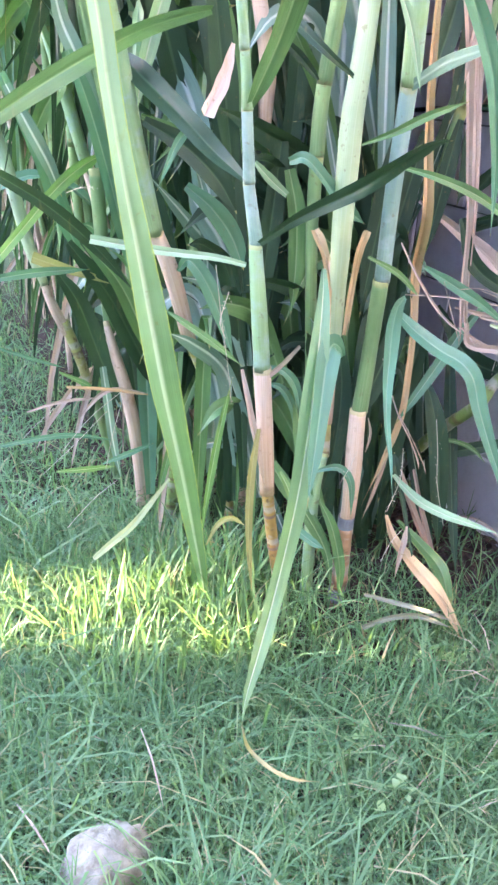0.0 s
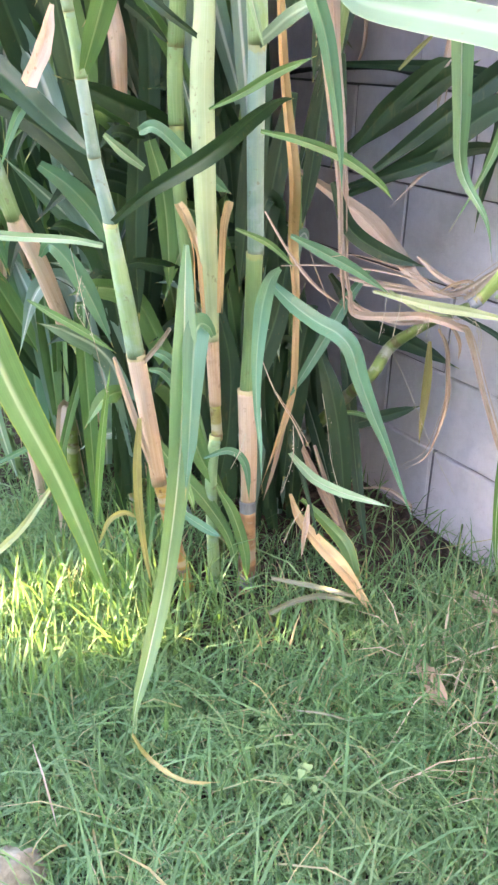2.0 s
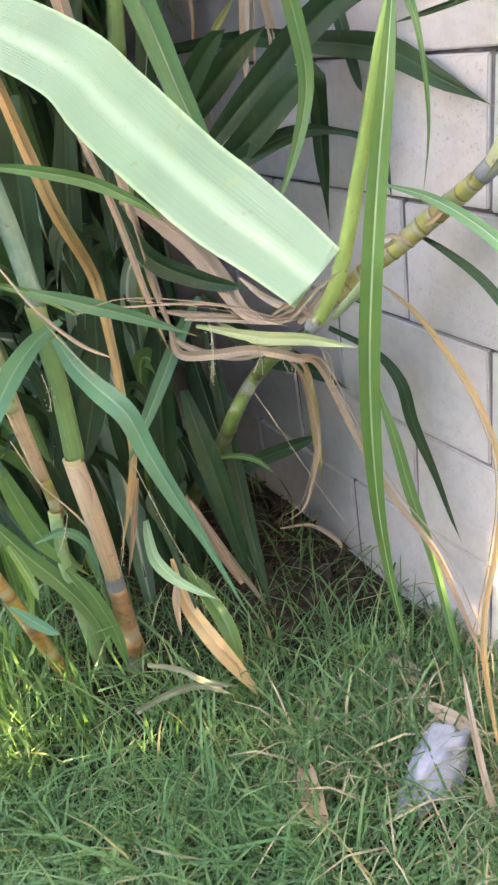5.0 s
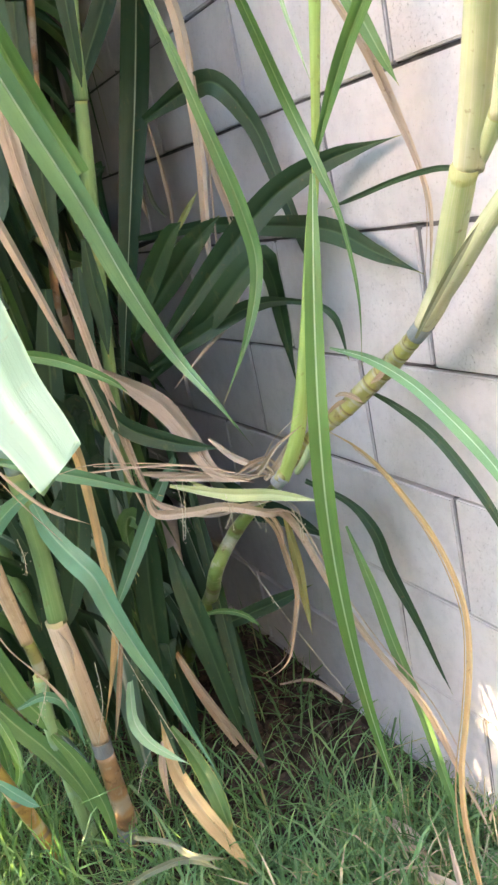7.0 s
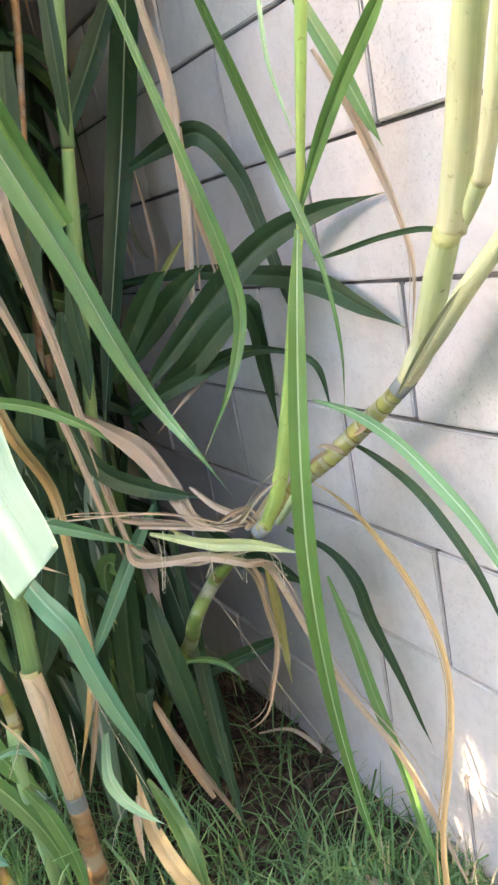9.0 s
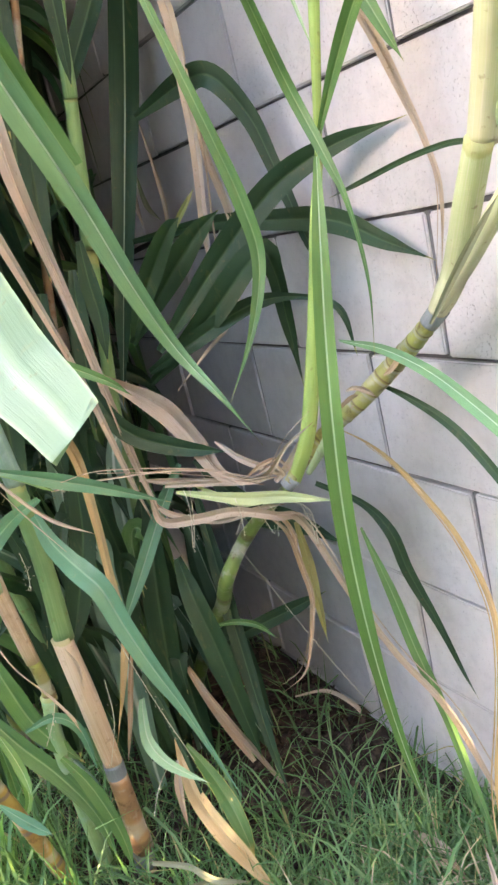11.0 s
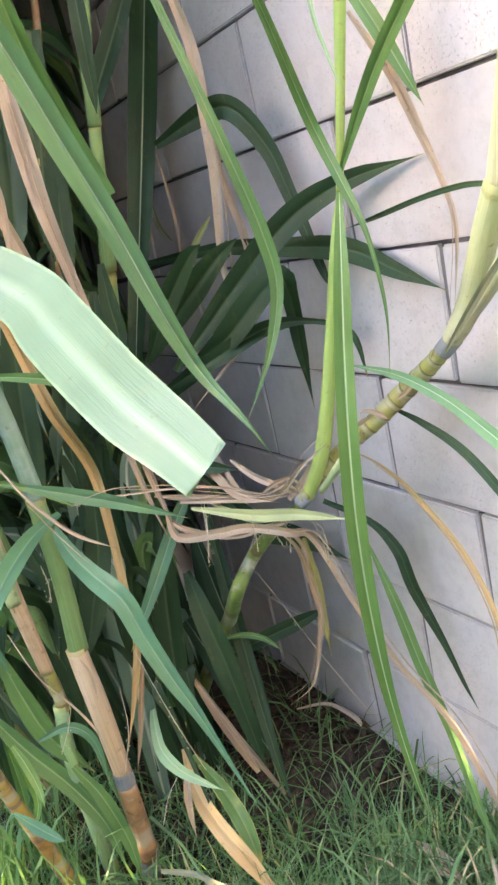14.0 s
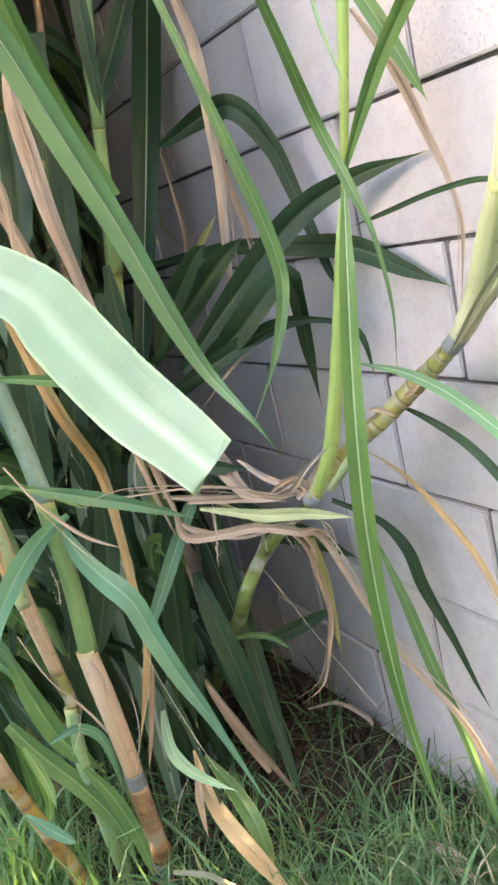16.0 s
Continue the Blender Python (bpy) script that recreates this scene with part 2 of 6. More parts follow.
def block_material():
    n = Nodes("painted_block", 0.85, 0.2)
    oi = n.rand()
    c = n.mix(oi, (0.585, 0.555, 0.58), (0.66, 0.635, 0.65))
    c = n.mix(n.range(n.noise(5.0, 5.0), 0.35, 0.75, 0.0, 0.45), c, (0.53, 0.50, 0.51))
    c = n.mix(n.range(n.noise(2.0, 4.0, n.place((1, 3.0, 0.5))), 0.55, 0.8, 0.0, 0.35), c, (0.47, 0.43, 0.40))
    c = n.mix(n.range(n.noise(34.0, 5.0, None, 0.7), 0.42, 0.66, 0.0, 0.28), c, (0.44, 0.42, 0.44))
    pits = n.noise(230.0, 5.0, None, 0.75)
    pit = n.range(pits, 0.42, 0.30)
    c = n.mix(n.math("MULTIPLY", pit, 0.5), c, (0.27, 0.255, 0.275))
    n.color(c)
    h = n.math("SUBTRACT", n.math("MULTIPLY", n.noise(35.0, 6.0), 0.7), pit)
    n.bump(h, 0.6, 0.004)
    return n.m


BLOCK = block_material()


def mortar_material():
    n = Nodes("mortar", 0.95, 0.1)
    n.color(n.mix(n.range(n.noise(25.0, 5.0), 0.35, 0.7), (0.11, 0.105, 0.115), (0.19, 0.18, 0.19)))
    n.bump(n.noise(150.0, 4.0), 0.7, 0.004)
    return n.m


MORTAR = mortar_material()



def plain_material(name, one, two, scale=20.0, rough=0.8, dist=0.004):
    n = Nodes(name, rough, 0.3)
    n.color(n.mix(n.range(n.noise(scale, 5.0), 0.35, 0.68), one, two))
    n.bump(n.noise(scale * 3, 5.0), 0.6, dist)
    return n.m


JOINTS = plain_material("grey_joint", (0.15, 0.145, 0.15), (0.22, 0.21, 0.22), 30.0, 0.9)
PLASTER = plain_material("plaster", (0.30, 0.27, 0.24), (0.38, 0.35, 0.31), 6.0)
ROCK = plain_material("pale_rock", (0.20, 0.195, 0.14), (0.35, 0.345, 0.275), 40.0, 0.9, 0.008)
PLASTIC = plain_material("white_plastic", (0.27, 0.29, 0.37), (0.44, 0.46, 0.53), 24.0, 0.4)
WEED = leaf_material("weed_leaf", (0.22, 0.36, 0.14), (0.26, 0.40, 0.16), (0.30, 0.42, 0.20))
SEED = plain_material("seed_heads", (0.50, 0.46, 0.34), (0.62, 0.58, 0.44), 60.0)

# ---- building blocks ----
rng = np.random.default_rng(7)


def mesh_of(name, verts, faces, uvs, material, smooth=True):
    """A mesh from its points, faces and the uv of each point."""
    me = bpy.data.meshes.new(name)
    me.from_pydata([tuple(map(float, v)) for v in verts], [], faces)
    layer = me.uv_layers.new(name="uv")
    idx = np.empty(len(me.loops), dtype=np.int32)
    me.loops.foreach_get("vertex_index", idx)
    layer.data.foreach_set("uv", np.asarray(uvs, dtype=np.float32)[idx].ravel())
    me.materials.append(material)
    if smooth:
        me.polygons.foreach_set("use_smooth", np.ones(len(me.polygons), dtype=bool))
    me.update()
    return me


def child(name, me, parent, label=""):
    ob = new(name, me)
    ob.parent = parent
    return tagged(ob, label)


def smooth_path(rows, per=7):
    """A smooth curve through control rows (any number of columns)."""
    p = np.asarray(rows, float)
    q = np.vstack([2 * p[0] - p[1], p, 2 * p[-1] - p[-2]])
    out = []
    for i in range(1, len(q) - 2):
        a, b, c, d = q[i - 1:i + 3]
        for s in np.linspace(0, 1, per, endpoint=False):
            out.append(0.5 * (2 * b + (c - a) * s + (2 * a - 5 * b + 4 * c - d) * s * s + (3 * b - a - 3 * c + d) * s ** 3))
    out.append(p[-1])
    return np.array(out)


def unit(v):
    return v / np.maximum(np.linalg.norm(v, axis=-1, keepdims=True), 1e-9)


# leaves turn their faces to the camera's standpoint, to fit its view
VIEWER = np.array([0.75, 0.15, 1.08])


def blade_mesh(rows, material, facing=None, fold=0.28, cut=False, per=6, wavy=0.03, soft=False):
    """A grass leaf along rows of x, y, z, width and turn: a folded strip with a raised midrib."""
    rows = [tuple(r) + (0.0,) * (5 - len(r)) for r in rows]
    p = smooth_path(rows, per)
    c, w, turn = p[:, :3], np.maximum(p[:, 3], 0.0008), np.radians(p[:, 4])
    tang = unit(np.gradient(c, axis=0))
    face = unit(VIEWER - c) if facing is None else np.tile(unit(np.array(facing, float)), (len(c), 1))
    side = unit(np.cross(tang, face))
    up = unit(np.cross(side, tang))
    side, up = side * np.cos(turn)[:, None] + up * np.sin(turn)[:, None], up * np.cos(turn)[:, None] - side * np.sin(turn)[:, None]
    s = np.linspace(0, 1, len(c))
    if not cut:
        w = np.maximum(w * np.minimum(1.0, ((1.0 - s) / 0.16) ** 0.75), 0.0006)
    ph = rng.uniform(0, 6.28, 2)
    verts, uvs = [], []
    for k, u in enumerate((-1.0, -0.55, -0.09, 0.0, 0.09, 0.55, 1.0)):
        lift = fold * abs(u) * w / 2 + wavy * w * abs(u) * np.sin(s * 17 + ph[0] + u * 2) + (0.012 * w if u == 0.0 else 0.0)
        if u == 0.0 and not soft:
            lift = lift - 0.06 * w
        verts.append(c + side * (u * w / 2)[:, None] + up * lift[:, None])
        uvs.append(np.stack([np.full(len(c), 0.5 + u / 2), s if not cut else s * 0.9], -1))
    v, t = np.stack(verts, 1), np.stack(uvs, 1)
    n, m = v.shape[:2]
    faces = [(i * m + j, i * m + j + 1, (i + 1) * m + j + 1, (i + 1) * m + j) for i in range(n - 1) for j in range(m - 1)]
    return mesh_of("leaf", v.reshape(-1, 3), faces, t.reshape(-1, 2), material)


def tube_mesh(name, c, r, material, vs, sides=14, wobble=0.0):
    """A closed round stem along the points c with radii r and lengthwise coordinate vs."""
    tang = unit(np.gradient(c, axis=0))
    ref = np.array([0.31, 0.92, 0.24])
    a = unit(np.cross(tang, ref))
    b = np.cross(tang, a)
    ang = np.linspace(0, 2 * np.pi, sides, endpoint=False)
    rr = r[:, None] * (1 + wobble * np.sin(ang * 3 + vs[:, None] * 5))
    v = c[:, None, :] + rr[..., None] * (np.cos(ang)[None, :, None] * a[:, None, :] + np.sin(ang)[None, :, None] * b[:, None, :])
    n = len(c)
    t = np.stack(np.broadcast_arrays(np.abs(np.linspace(-1, 1, sides))[None, :], vs[:, None]), -1)
    faces = [(i * sides + j, i * sides + (j + 1) % sides, (i + 1) * sides + (j + 1) % sides, (i + 1) * sides + j) for i in range(n - 1) for j in range(sides)]
    faces += [tuple(range(sides))[::-1], tuple((n - 1) * sides + j for j in range(sides))]
    return mesh_of(name, v.reshape(-1, 3), faces, t.reshape(-1, 2), material)


def cane(label):
    """One cane with all that grows on it: an empty that its parts hang on."""
    return tagged(new("sugarcane"), label, "sugarcane", "canes of the clump")


def leaf(parent, material, rows, cut=False, fold=None, **more):
    dead = material in (DRY, TAN, ORANGE)
    me = blade_mesh(rows, material, cut=cut, fold=fold or (0.85 if dead else 0.3), wavy=0.11 if dead else 0.02 if more.get("soft") else 0.05, **more)
    if dead and len(rows) > 4:
        q = np.array([tuple(r[:4]) for r in rows[1:]])
        out = np.linspace(0.2, 1.0, len(q))[:, None] * rng.normal(0, 0.010, 3)
        strand = [(*(r[:3] + o), max(0.0012, r[3] * 0.22)) for r, o in zip(q, out)]
        child("dry_strand", blade_mesh(strand, material, fold=0.9, wavy=0.3), parent)
    return child("dry_leaf" if dead else "leaf", me, parent)


def sheath(parent, material, rows):
    p = smooth_path([r[:4] for r in rows], 8)
    s = np.linspace(0, 1, len(p))
    down = p[0, 2] > p[-1, 2]
    top = 1 - s if down else s
    r = p[:, 3] / 2 * (1 + 0.025 * np.exp(-((1 - top) / 0.03) ** 2) - 0.04 * top)
    dead = material is DRYS
    return child("dry_sheath" if dead else "sheath", tube_mesh("sheath", p[:, :3], r, material, top, 16, 0.07 if dead else 0.02), parent)


def band(parent, material, rows):
    p = smooth_path([r[:4] for r in rows], 6)
    return child("wax_band", tube_mesh("band", p[:, :3], p[:, 3] / 2 * 1.02, material, np.linspace(0, 1, len(p))), parent)


def culm(parent, material, rows, rings=5):
    """A bare jointed stem: swollen at the joints, with a groove above each."""
    p = smooth_path([r[:4] for r in rows], 8 * max(3, rings))
    length = np.concatenate([[0], np.cumsum(np.linalg.norm(np.diff(p[:, :3], axis=0), axis=1))])
    even = np.linspace(0, length[-1], 14 * rings + 1)
    q = np.stack([np.interp(even, length, p[:, k]) for k in range(4)], -1)
    v = np.linspace(0, rings, len(q))
    f = v % 1.0
    r = q[:, 3] / 2 * (0.96 + 0.06 * np.exp(-((f - 0.86) / 0.07) ** 2) - 0.035 * np.exp(-((f - 0.70) / 0.05) ** 2))
    return child("stem", tube_mesh("stem", q[:, :3], r, material, v, 14), parent)


# ---- ground, wall ----
def ground_height(x, y):
    return -0.02 + 0.012 * np.sin(x * 3.1 + 0.4) * np.cos(y * 2.3) + 0.010 * np.sin(x * 7.0 + y * 5.0)


def make_ground():
    fine = np.linspace(-1.5, 5.0, 90)
    xs = np.concatenate([[-400, -60, -15, -6, -3], fine, [8, 20, 70, 400]])
    ys = np.concatenate([[-400, -60, -15, -6, -3], fine, [8, 20, 70, 400]])
    X, Y = np.meshgrid(xs, ys, indexing="ij")
    near = (np.abs(X - 1.5) < 6) & (np.abs(Y - 1.5) < 6)
    Z = np.where(near, ground_height(X, Y), -0.02)
    n, m = X.shape
    faces = [(i * m + j, (i + 1) * m + j, (i + 1) * m + j + 1, i * m + j + 1) for i in range(n - 1) for j in range(m - 1)]
    me = mesh_of("ground", np.stack([X, Y, Z], -1).reshape(-1, 3), faces, np.stack([X, Y], -1).reshape(-1, 2), SOIL)
    return tagged(new("ground", me), "brown bare soil under short lawn grass", "ground", kind="structure")


ground = make_ground()

WALL_X, COURSE, BLOCK_L, JOINT = 1.75, 0.20, 0.39, 0.007


def block_mesh(length, seed):
    """One block face: a box with worn, slightly uneven rounded edges."""
    g = np.random.default_rng(seed)
    bm = bmesh.new()
    bmesh.ops.create_cube(bm, size=1.0)
    for v in bm.verts:
        v.co = Vector((v.co.x * 0.16, v.co.y * (length - JOINT), v.co.z * (COURSE - 0.0065))) + Vector(g.normal(0, 0.0011, 3))
    bmesh.ops.bevel(bm, geom=list(bm.edges), offset=0.0025, segments=2, affect="EDGES")
    me = bpy.data.meshes.new("concrete_block")
    bm.to_mesh(me)
    bm.free()
    me.materials.append(BLOCK)
    return me


def make_wall(y0, y1, courses):
    bm = bmesh.new()
    bmesh.ops.create_cube(bm, size=1.0)
    for v in bm.verts:
        v.co = Vector((WALL_X + 0.075 + v.co.x * 0.128, (y0 + y1) / 2 + v.co.y * (y1 - y0), (courses * COURSE - 0.2) / 2 + v.co.z * (courses * COURSE + 0.19)))
    me = bpy.data.meshes.new("wall")
    bm.to_mesh(me)
    bm.free()
    me.materials.append(MORTAR)
    wall = tagged(new("wall_block", me), "pale grey painted concrete block wall with dark recessed joints", "wall", kind="structure")
    kinds = [block_mesh(BLOCK_L, s) for s in range(6)]
    bm = bmesh.new()
    bmesh.ops.create_cube(bm, size=1.0)
    bmesh.ops.scale(bm, vec=(0.08, JOINT + 0.002, COURSE - 0.004), verts=bm.verts)
    strip = bpy.data.meshes.new("mortar_joint")
    bm.to_mesh(strip)
    bm.free()
    strip.materials.append(JOINTS)
    for k in range(-1, courses):
        shift = 0.0 if k % 2 == 0 else 0.183
        y = y0 + shift
        while y < y1 - 0.1:
            ob = child("concrete_block", kinds[int(rng.integers(6))], wall)
            ob.matrix_basis = pose(WALL_X + 0.08 + rng.normal(0, 0.0012), y + BLOCK_L / 2, (k + 0.5) * COURSE, 0, 0, rng.normal(0, 0.12))
            joint = child("mortar_joint", strip, wall)
            joint.matrix_basis = pose(WALL_X + 0.0445, y, (k + 0.5) * COURSE)
            y += BLOCK_L
    return wall


def make_sun_block():
    """An unseen wall added across the lawn: it keeps the low sun off, but for a narrow gap."""
    bm = bmesh.new()
    # gap edges are set to land the sun on its strip and patches
    for y0, y1, z0, z1 in ((-2.4, 0.4, -0.1, 5.6), (0.4, 4.22, -0.1, 2.6), (4.22, 4.36, 1.06, 2.6), (4.36, 4.52, 1.20, 2.6), (4.52, 4.60, 1.00, 2.6), (4.60, 16.0, -0.1, 2.6)):
        r = bmesh.ops.create_cube(bm, size=1.0)
        for v in r["verts"]:
            v.co = Vector((-5.0 + v.co.x * 0.2, (y0 + y1) / 2 + v.co.y * (y1 - y0), (z0 + z1) / 2 + v.co.z * (z1 - z0)))
    me = bpy.data.meshes.new("wall_sun_block")
    bm.to_mesh(me)
    bm.free()
    me.materials.append(PLASTER)
    return tagged(new("wall_sun_block", me), "unseen plain wall added across the lawn to block the low sun", "wall", kind="structure")


make_sun_block()


def make_sky_block():
    """An unseen wall added behind the walker: it cuts sky light there and leaves the light to come over the lawn."""
    bm = bmesh.new()
    bmesh.ops.create_cube(bm, size=1.0)
    for v in bm.verts:
        v.co = Vector((-1.6 + v.co.x * 7.0, -2.52 + v.co.y * 0.2, 2.2 + v.co.z * 4.6))
    me = bpy.data.meshes.new("wall_sky_block")
    bm.to_mesh(me)
    bm.free()
    me.materials.append(PLASTER)
    return tagged(new("wall_sky_block", me), "unseen plain wall added behind the walker to cut sky light", "wall", kind="structure")


make_sky_block()


# the joints of the course from 0.8 to 1.0 m lie at y = 1.015, 1.405, ...
make_wall(-2.105, 5.0, 12)

# ---- plants ----
# -- blue-green cane at the front of the clump
a = cane("tall blue-green sugarcane stalk with dry tan lower sheath")
sheath(a, WAXY, [(0.856, 1.330, 1.222, 0.0170), (0.867, 1.340, 1.182, 0.0165), (0.881, 1.350, 1.120, 0.0160)])
sheath(a, WAXY, [(0.881, 1.350, 1.122, 0.0160), (0.889, 1.355, 1.081, 0.0167), (0.896, 1.360, 1.038, 0.0189)])
sheath(a, BLUE, [(0.895, 1.360, 1.040, 0.0182), (0.903, 1.365, 0.985, 0.0190), (0.911, 1.370, 0.929, 0.0206)])
sheath(a, BLUE, [(0.910, 1.370, 0.931, 0.0199), (0.920, 1.370, 0.881, 0.0215), (0.931, 1.370, 0.831, 0.0238)])
sheath(a, WAXY, [(0.929, 1.370, 0.833, 0.0231), (0.948, 1.380, 0.724, 0.0288), (0.969, 1.390, 0.598, 0.0315)])
sheath(a, DRYS, [(0.970, 1.390, 0.603, 0.0342), (0.990, 1.400, 0.471, 0.0319), (1.017, 1.420, 0.315, 0.0300)])
culm(a, RUST, [(1.015, 1.420, 0.332, 0.0248), (1.044, 1.430, 0.197, 0.0263), (1.071, 1.430, 0.073, 0.0286), (1.087, 1.430, -0.009, 0.0295)], rings=4)
leaf(a, SHADETINT, [(0.926, 1.350, 0.837, 0.0102), (0.956, 1.280, 0.890, 0.0195), (1.010, 1.200, 0.946, 0.0269), (1.037, 1.120, 1.003, 0.0232, -20), (1.057, 1.100, 1.020, 0.0141, -50), (1.074, 1.090, 1.023, 0.0026)])
leaf(a, PALE, [(0.919, 1.380, 0.795, 0.0089), (0.878, 1.420, 0.801, 0.0120), (0.819, 1.480, 0.800, 0.0146), (0.762, 1.520, 0.804, 0.0171), (0.703, 1.560, 0.810, 0.0158)], cut=True)
leaf(a, SHADETINT, [(0.910, 1.370, 0.929, 0.0087), (0.890, 1.450, 0.963, 0.0333), (0.854, 1.500, 1.010, 0.0386), (0.819, 1.580, 1.061, 0.0434), (0.778, 1.680, 1.122, 0.0339)])
leaf(a, GREEN, [(0.895, 1.360, 1.034, 0.0085), (0.903, 1.330, 1.083, 0.0279), (0.914, 1.300, 1.143, 0.0357), (0.914, 1.250, 1.223, 0.0360), (0.906, 1.200, 1.291, 0.0194)])
leaf(a, DRY, [(0.932, 1.400, 0.599, 0.0062), (0.946, 1.390, 0.528, 0.0126), (0.972, 1.390, 0.430, 0.0118), (0.998, 1.400, 0.345, 0.0041)])
leaf(a, DRY, [(0.976, 1.380, 0.586, 0.0087), (0.993, 1.350, 0.626, 0.0092), (1.002, 1.320, 0.664, 0.0066)], cut=True)
leaf(a, YELLOW, [(0.965, 1.380, 0.483, 0.0081), (0.950, 1.370, 0.382, 0.0165), (0.948, 1.360, 0.261, 0.0137), (0.959, 1.350, 0.128, 0.0054)])
leaf(a, DRY, [(0.847, 1.320, 1.126, 0.0064), (0.827, 1.310, 1.080, 0.0206), (0.793, 1.290, 1.032, 0.0209)], cut=True)
# -- slim cane behind it
b = cane("slim light green sugarcane stalk behind the front canes")
sheath(b, GREENS, [(1.130, 1.500, 1.259, 0.0288), (1.136, 1.510, 1.210, 0.0289), (1.134, 1.530, 1.077, 0.0291)])
sheath(b, GREENS, [(1.134, 1.530, 1.080, 0.0283), (1.131, 1.530, 1.020, 0.0291), (1.131, 1.530, 0.953, 0.0284)])
sheath(b, GREENS, [(1.132, 1.530, 0.956, 0.0276), (1.134, 1.530, 0.880, 0.0270), (1.137, 1.530, 0.805, 0.0247), (1.163, 1.540, 0.592, 0.0241), (1.236, 1.560, -0.006, 0.0266)])
leaf(b, BLUEL, [(0.999, 1.400, 0.960, 0.0122), (1.016, 1.370, 0.965, 0.0225, 30), (1.079, 1.380, 0.913, 0.0279, 20), (1.131, 1.400, 0.876, 0.0225), (1.180, 1.420, 0.848, 0.0066)])
leaf(b, ORANGE, [(1.079, 1.429, 0.839, 0.0157), (1.083, 1.416, 0.824, 0.0184), (1.092, 1.404, 0.795, 0.0158), (1.097, 1.393, 0.763, 0.0094), (1.097, 1.385, 0.710, 0.0086), (1.100, 1.379, 0.643, 0.0049)], fold=0.5, cut=True)
# -- thick pale cane with peeling dry sheath
c = cane("thick pale yellow-green sugarcane stalk with peeling dry sheath")
sheath(c, PALES, [(1.100, 1.360, 1.248, 0.0325), (1.099, 1.363, 1.140, 0.0345), (1.096, 1.370, 1.040, 0.0385), (1.097, 1.372, 0.977, 0.0395), (1.105, 1.380, 0.836, 0.0365), (1.125, 1.400, 0.662, 0.0285), (1.128, 1.400, 0.594, 0.0225)])
sheath(c, DRYS, [(1.112, 1.389, 0.800, 0.0385), (1.118, 1.397, 0.740, 0.0365), (1.124, 1.403, 0.690, 0.0330), (1.133, 1.412, 0.588, 0.0265), (1.147, 1.425, 0.451, 0.0225)])
culm(c, CULM, [(1.146, 1.425, 0.461, 0.0217), (1.152, 1.430, 0.413, 0.0229), (1.154, 1.430, 0.370, 0.0232)], rings=1)
sheath(c, WAXY, [(1.150, 1.430, 0.381, 0.0250), (1.140, 1.432, 0.263, 0.0260), (1.150, 1.436, -0.023, 0.0280)])
leaf(c, ORANGE, [(1.115, 1.318, 0.858, 0.0131), (1.112, 1.323, 0.841, 0.0149), (1.110, 1.331, 0.810, 0.0125), (1.113, 1.343, 0.747, 0.0120), (1.110, 1.346, 0.665, 0.0076)], fold=0.5, cut=True)
leaf(c, SHADETINT, [(1.089, 1.360, 1.089, 0.0061), (1.030, 1.360, 1.124, 0.0134), (0.998, 1.400, 1.161, 0.0182), (0.982, 1.450, 1.203, 0.0187)])
leaf(c, YGREEN, [(1.031, 1.312, 0.798, 0.0086), (0.991, 1.243, 0.742, 0.0265), (0.964, 1.203, 0.621, 0.0420), (0.931, 1.165, 0.478, 0.0369), (0.890, 1.137, 0.327, 0.0308), (0.829, 1.079, 0.236, 0.0249), (0.782, 1.030, 0.193, 0.0125), (0.755, 0.990, 0.175, 0.0016)])
leaf(c, BLUEL, [(1.039, 1.240, 0.667, 0.0097), (1.027, 1.233, 0.686, 0.0171), (1.007, 1.226, 0.695, 0.0358), (0.989, 1.211, 0.674, 0.0396), (0.967, 1.182, 0.608, 0.0312), (0.943, 1.150, 0.535, 0.0230), (0.918, 1.118, 0.462, 0.0041)])
leaf(c, SHADETINT, [(1.187, 1.500, 0.650, 0.0178), (1.213, 1.480, 0.507, 0.0366), (1.197, 1.460, 0.359, 0.0410), (1.169, 1.460, 0.224, 0.0153)])
# -- bluish cane with the long arched leaf
d = cane("bluish sugarcane stalk with dry tan sheath and grey waxy band")
sheath(d, WAXY, [(1.124, 1.270, 1.299, 0.0324), (1.138, 1.290, 1.218, 0.0327), (1.165, 1.320, 1.086, 0.0321)])
sheath(d, BLUE, [(1.164, 1.320, 1.089, 0.0292), (1.183, 1.350, 0.954, 0.0300), (1.197, 1.370, 0.855, 0.0293), (1.206, 1.380, 0.749, 0.0299)])
sheath(d, GREENS, [(1.204, 1.380, 0.752, 0.0315), (1.207, 1.390, 0.612, 0.0308), (1.200, 1.390, 0.481, 0.0333)])
sheath(d, DRYS, [(1.197, 1.390, 0.487, 0.0345), (1.203, 1.390, 0.364, 0.0365), (1.211, 1.400, 0.223, 0.0310)])
band(d, BAND, [(1.210, 1.400, 0.228, 0.0351), (1.210, 1.400, 0.194, 0.0342)])
culm(d, BROWN, [(1.210, 1.400, 0.200, 0.0366), (1.211, 1.400, 0.132, 0.0373), (1.211, 1.400, 0.040, 0.0413)], rings=1)
band(d, BAND, [(1.210, 1.400, 0.046, 0.0371), (1.206, 1.400, 0.007, 0.0361)])
culm(d, BROWN, [(1.205, 1.400, 0.013, 0.0360), (1.204, 1.400, -0.054, 0.0368)], rings=1)
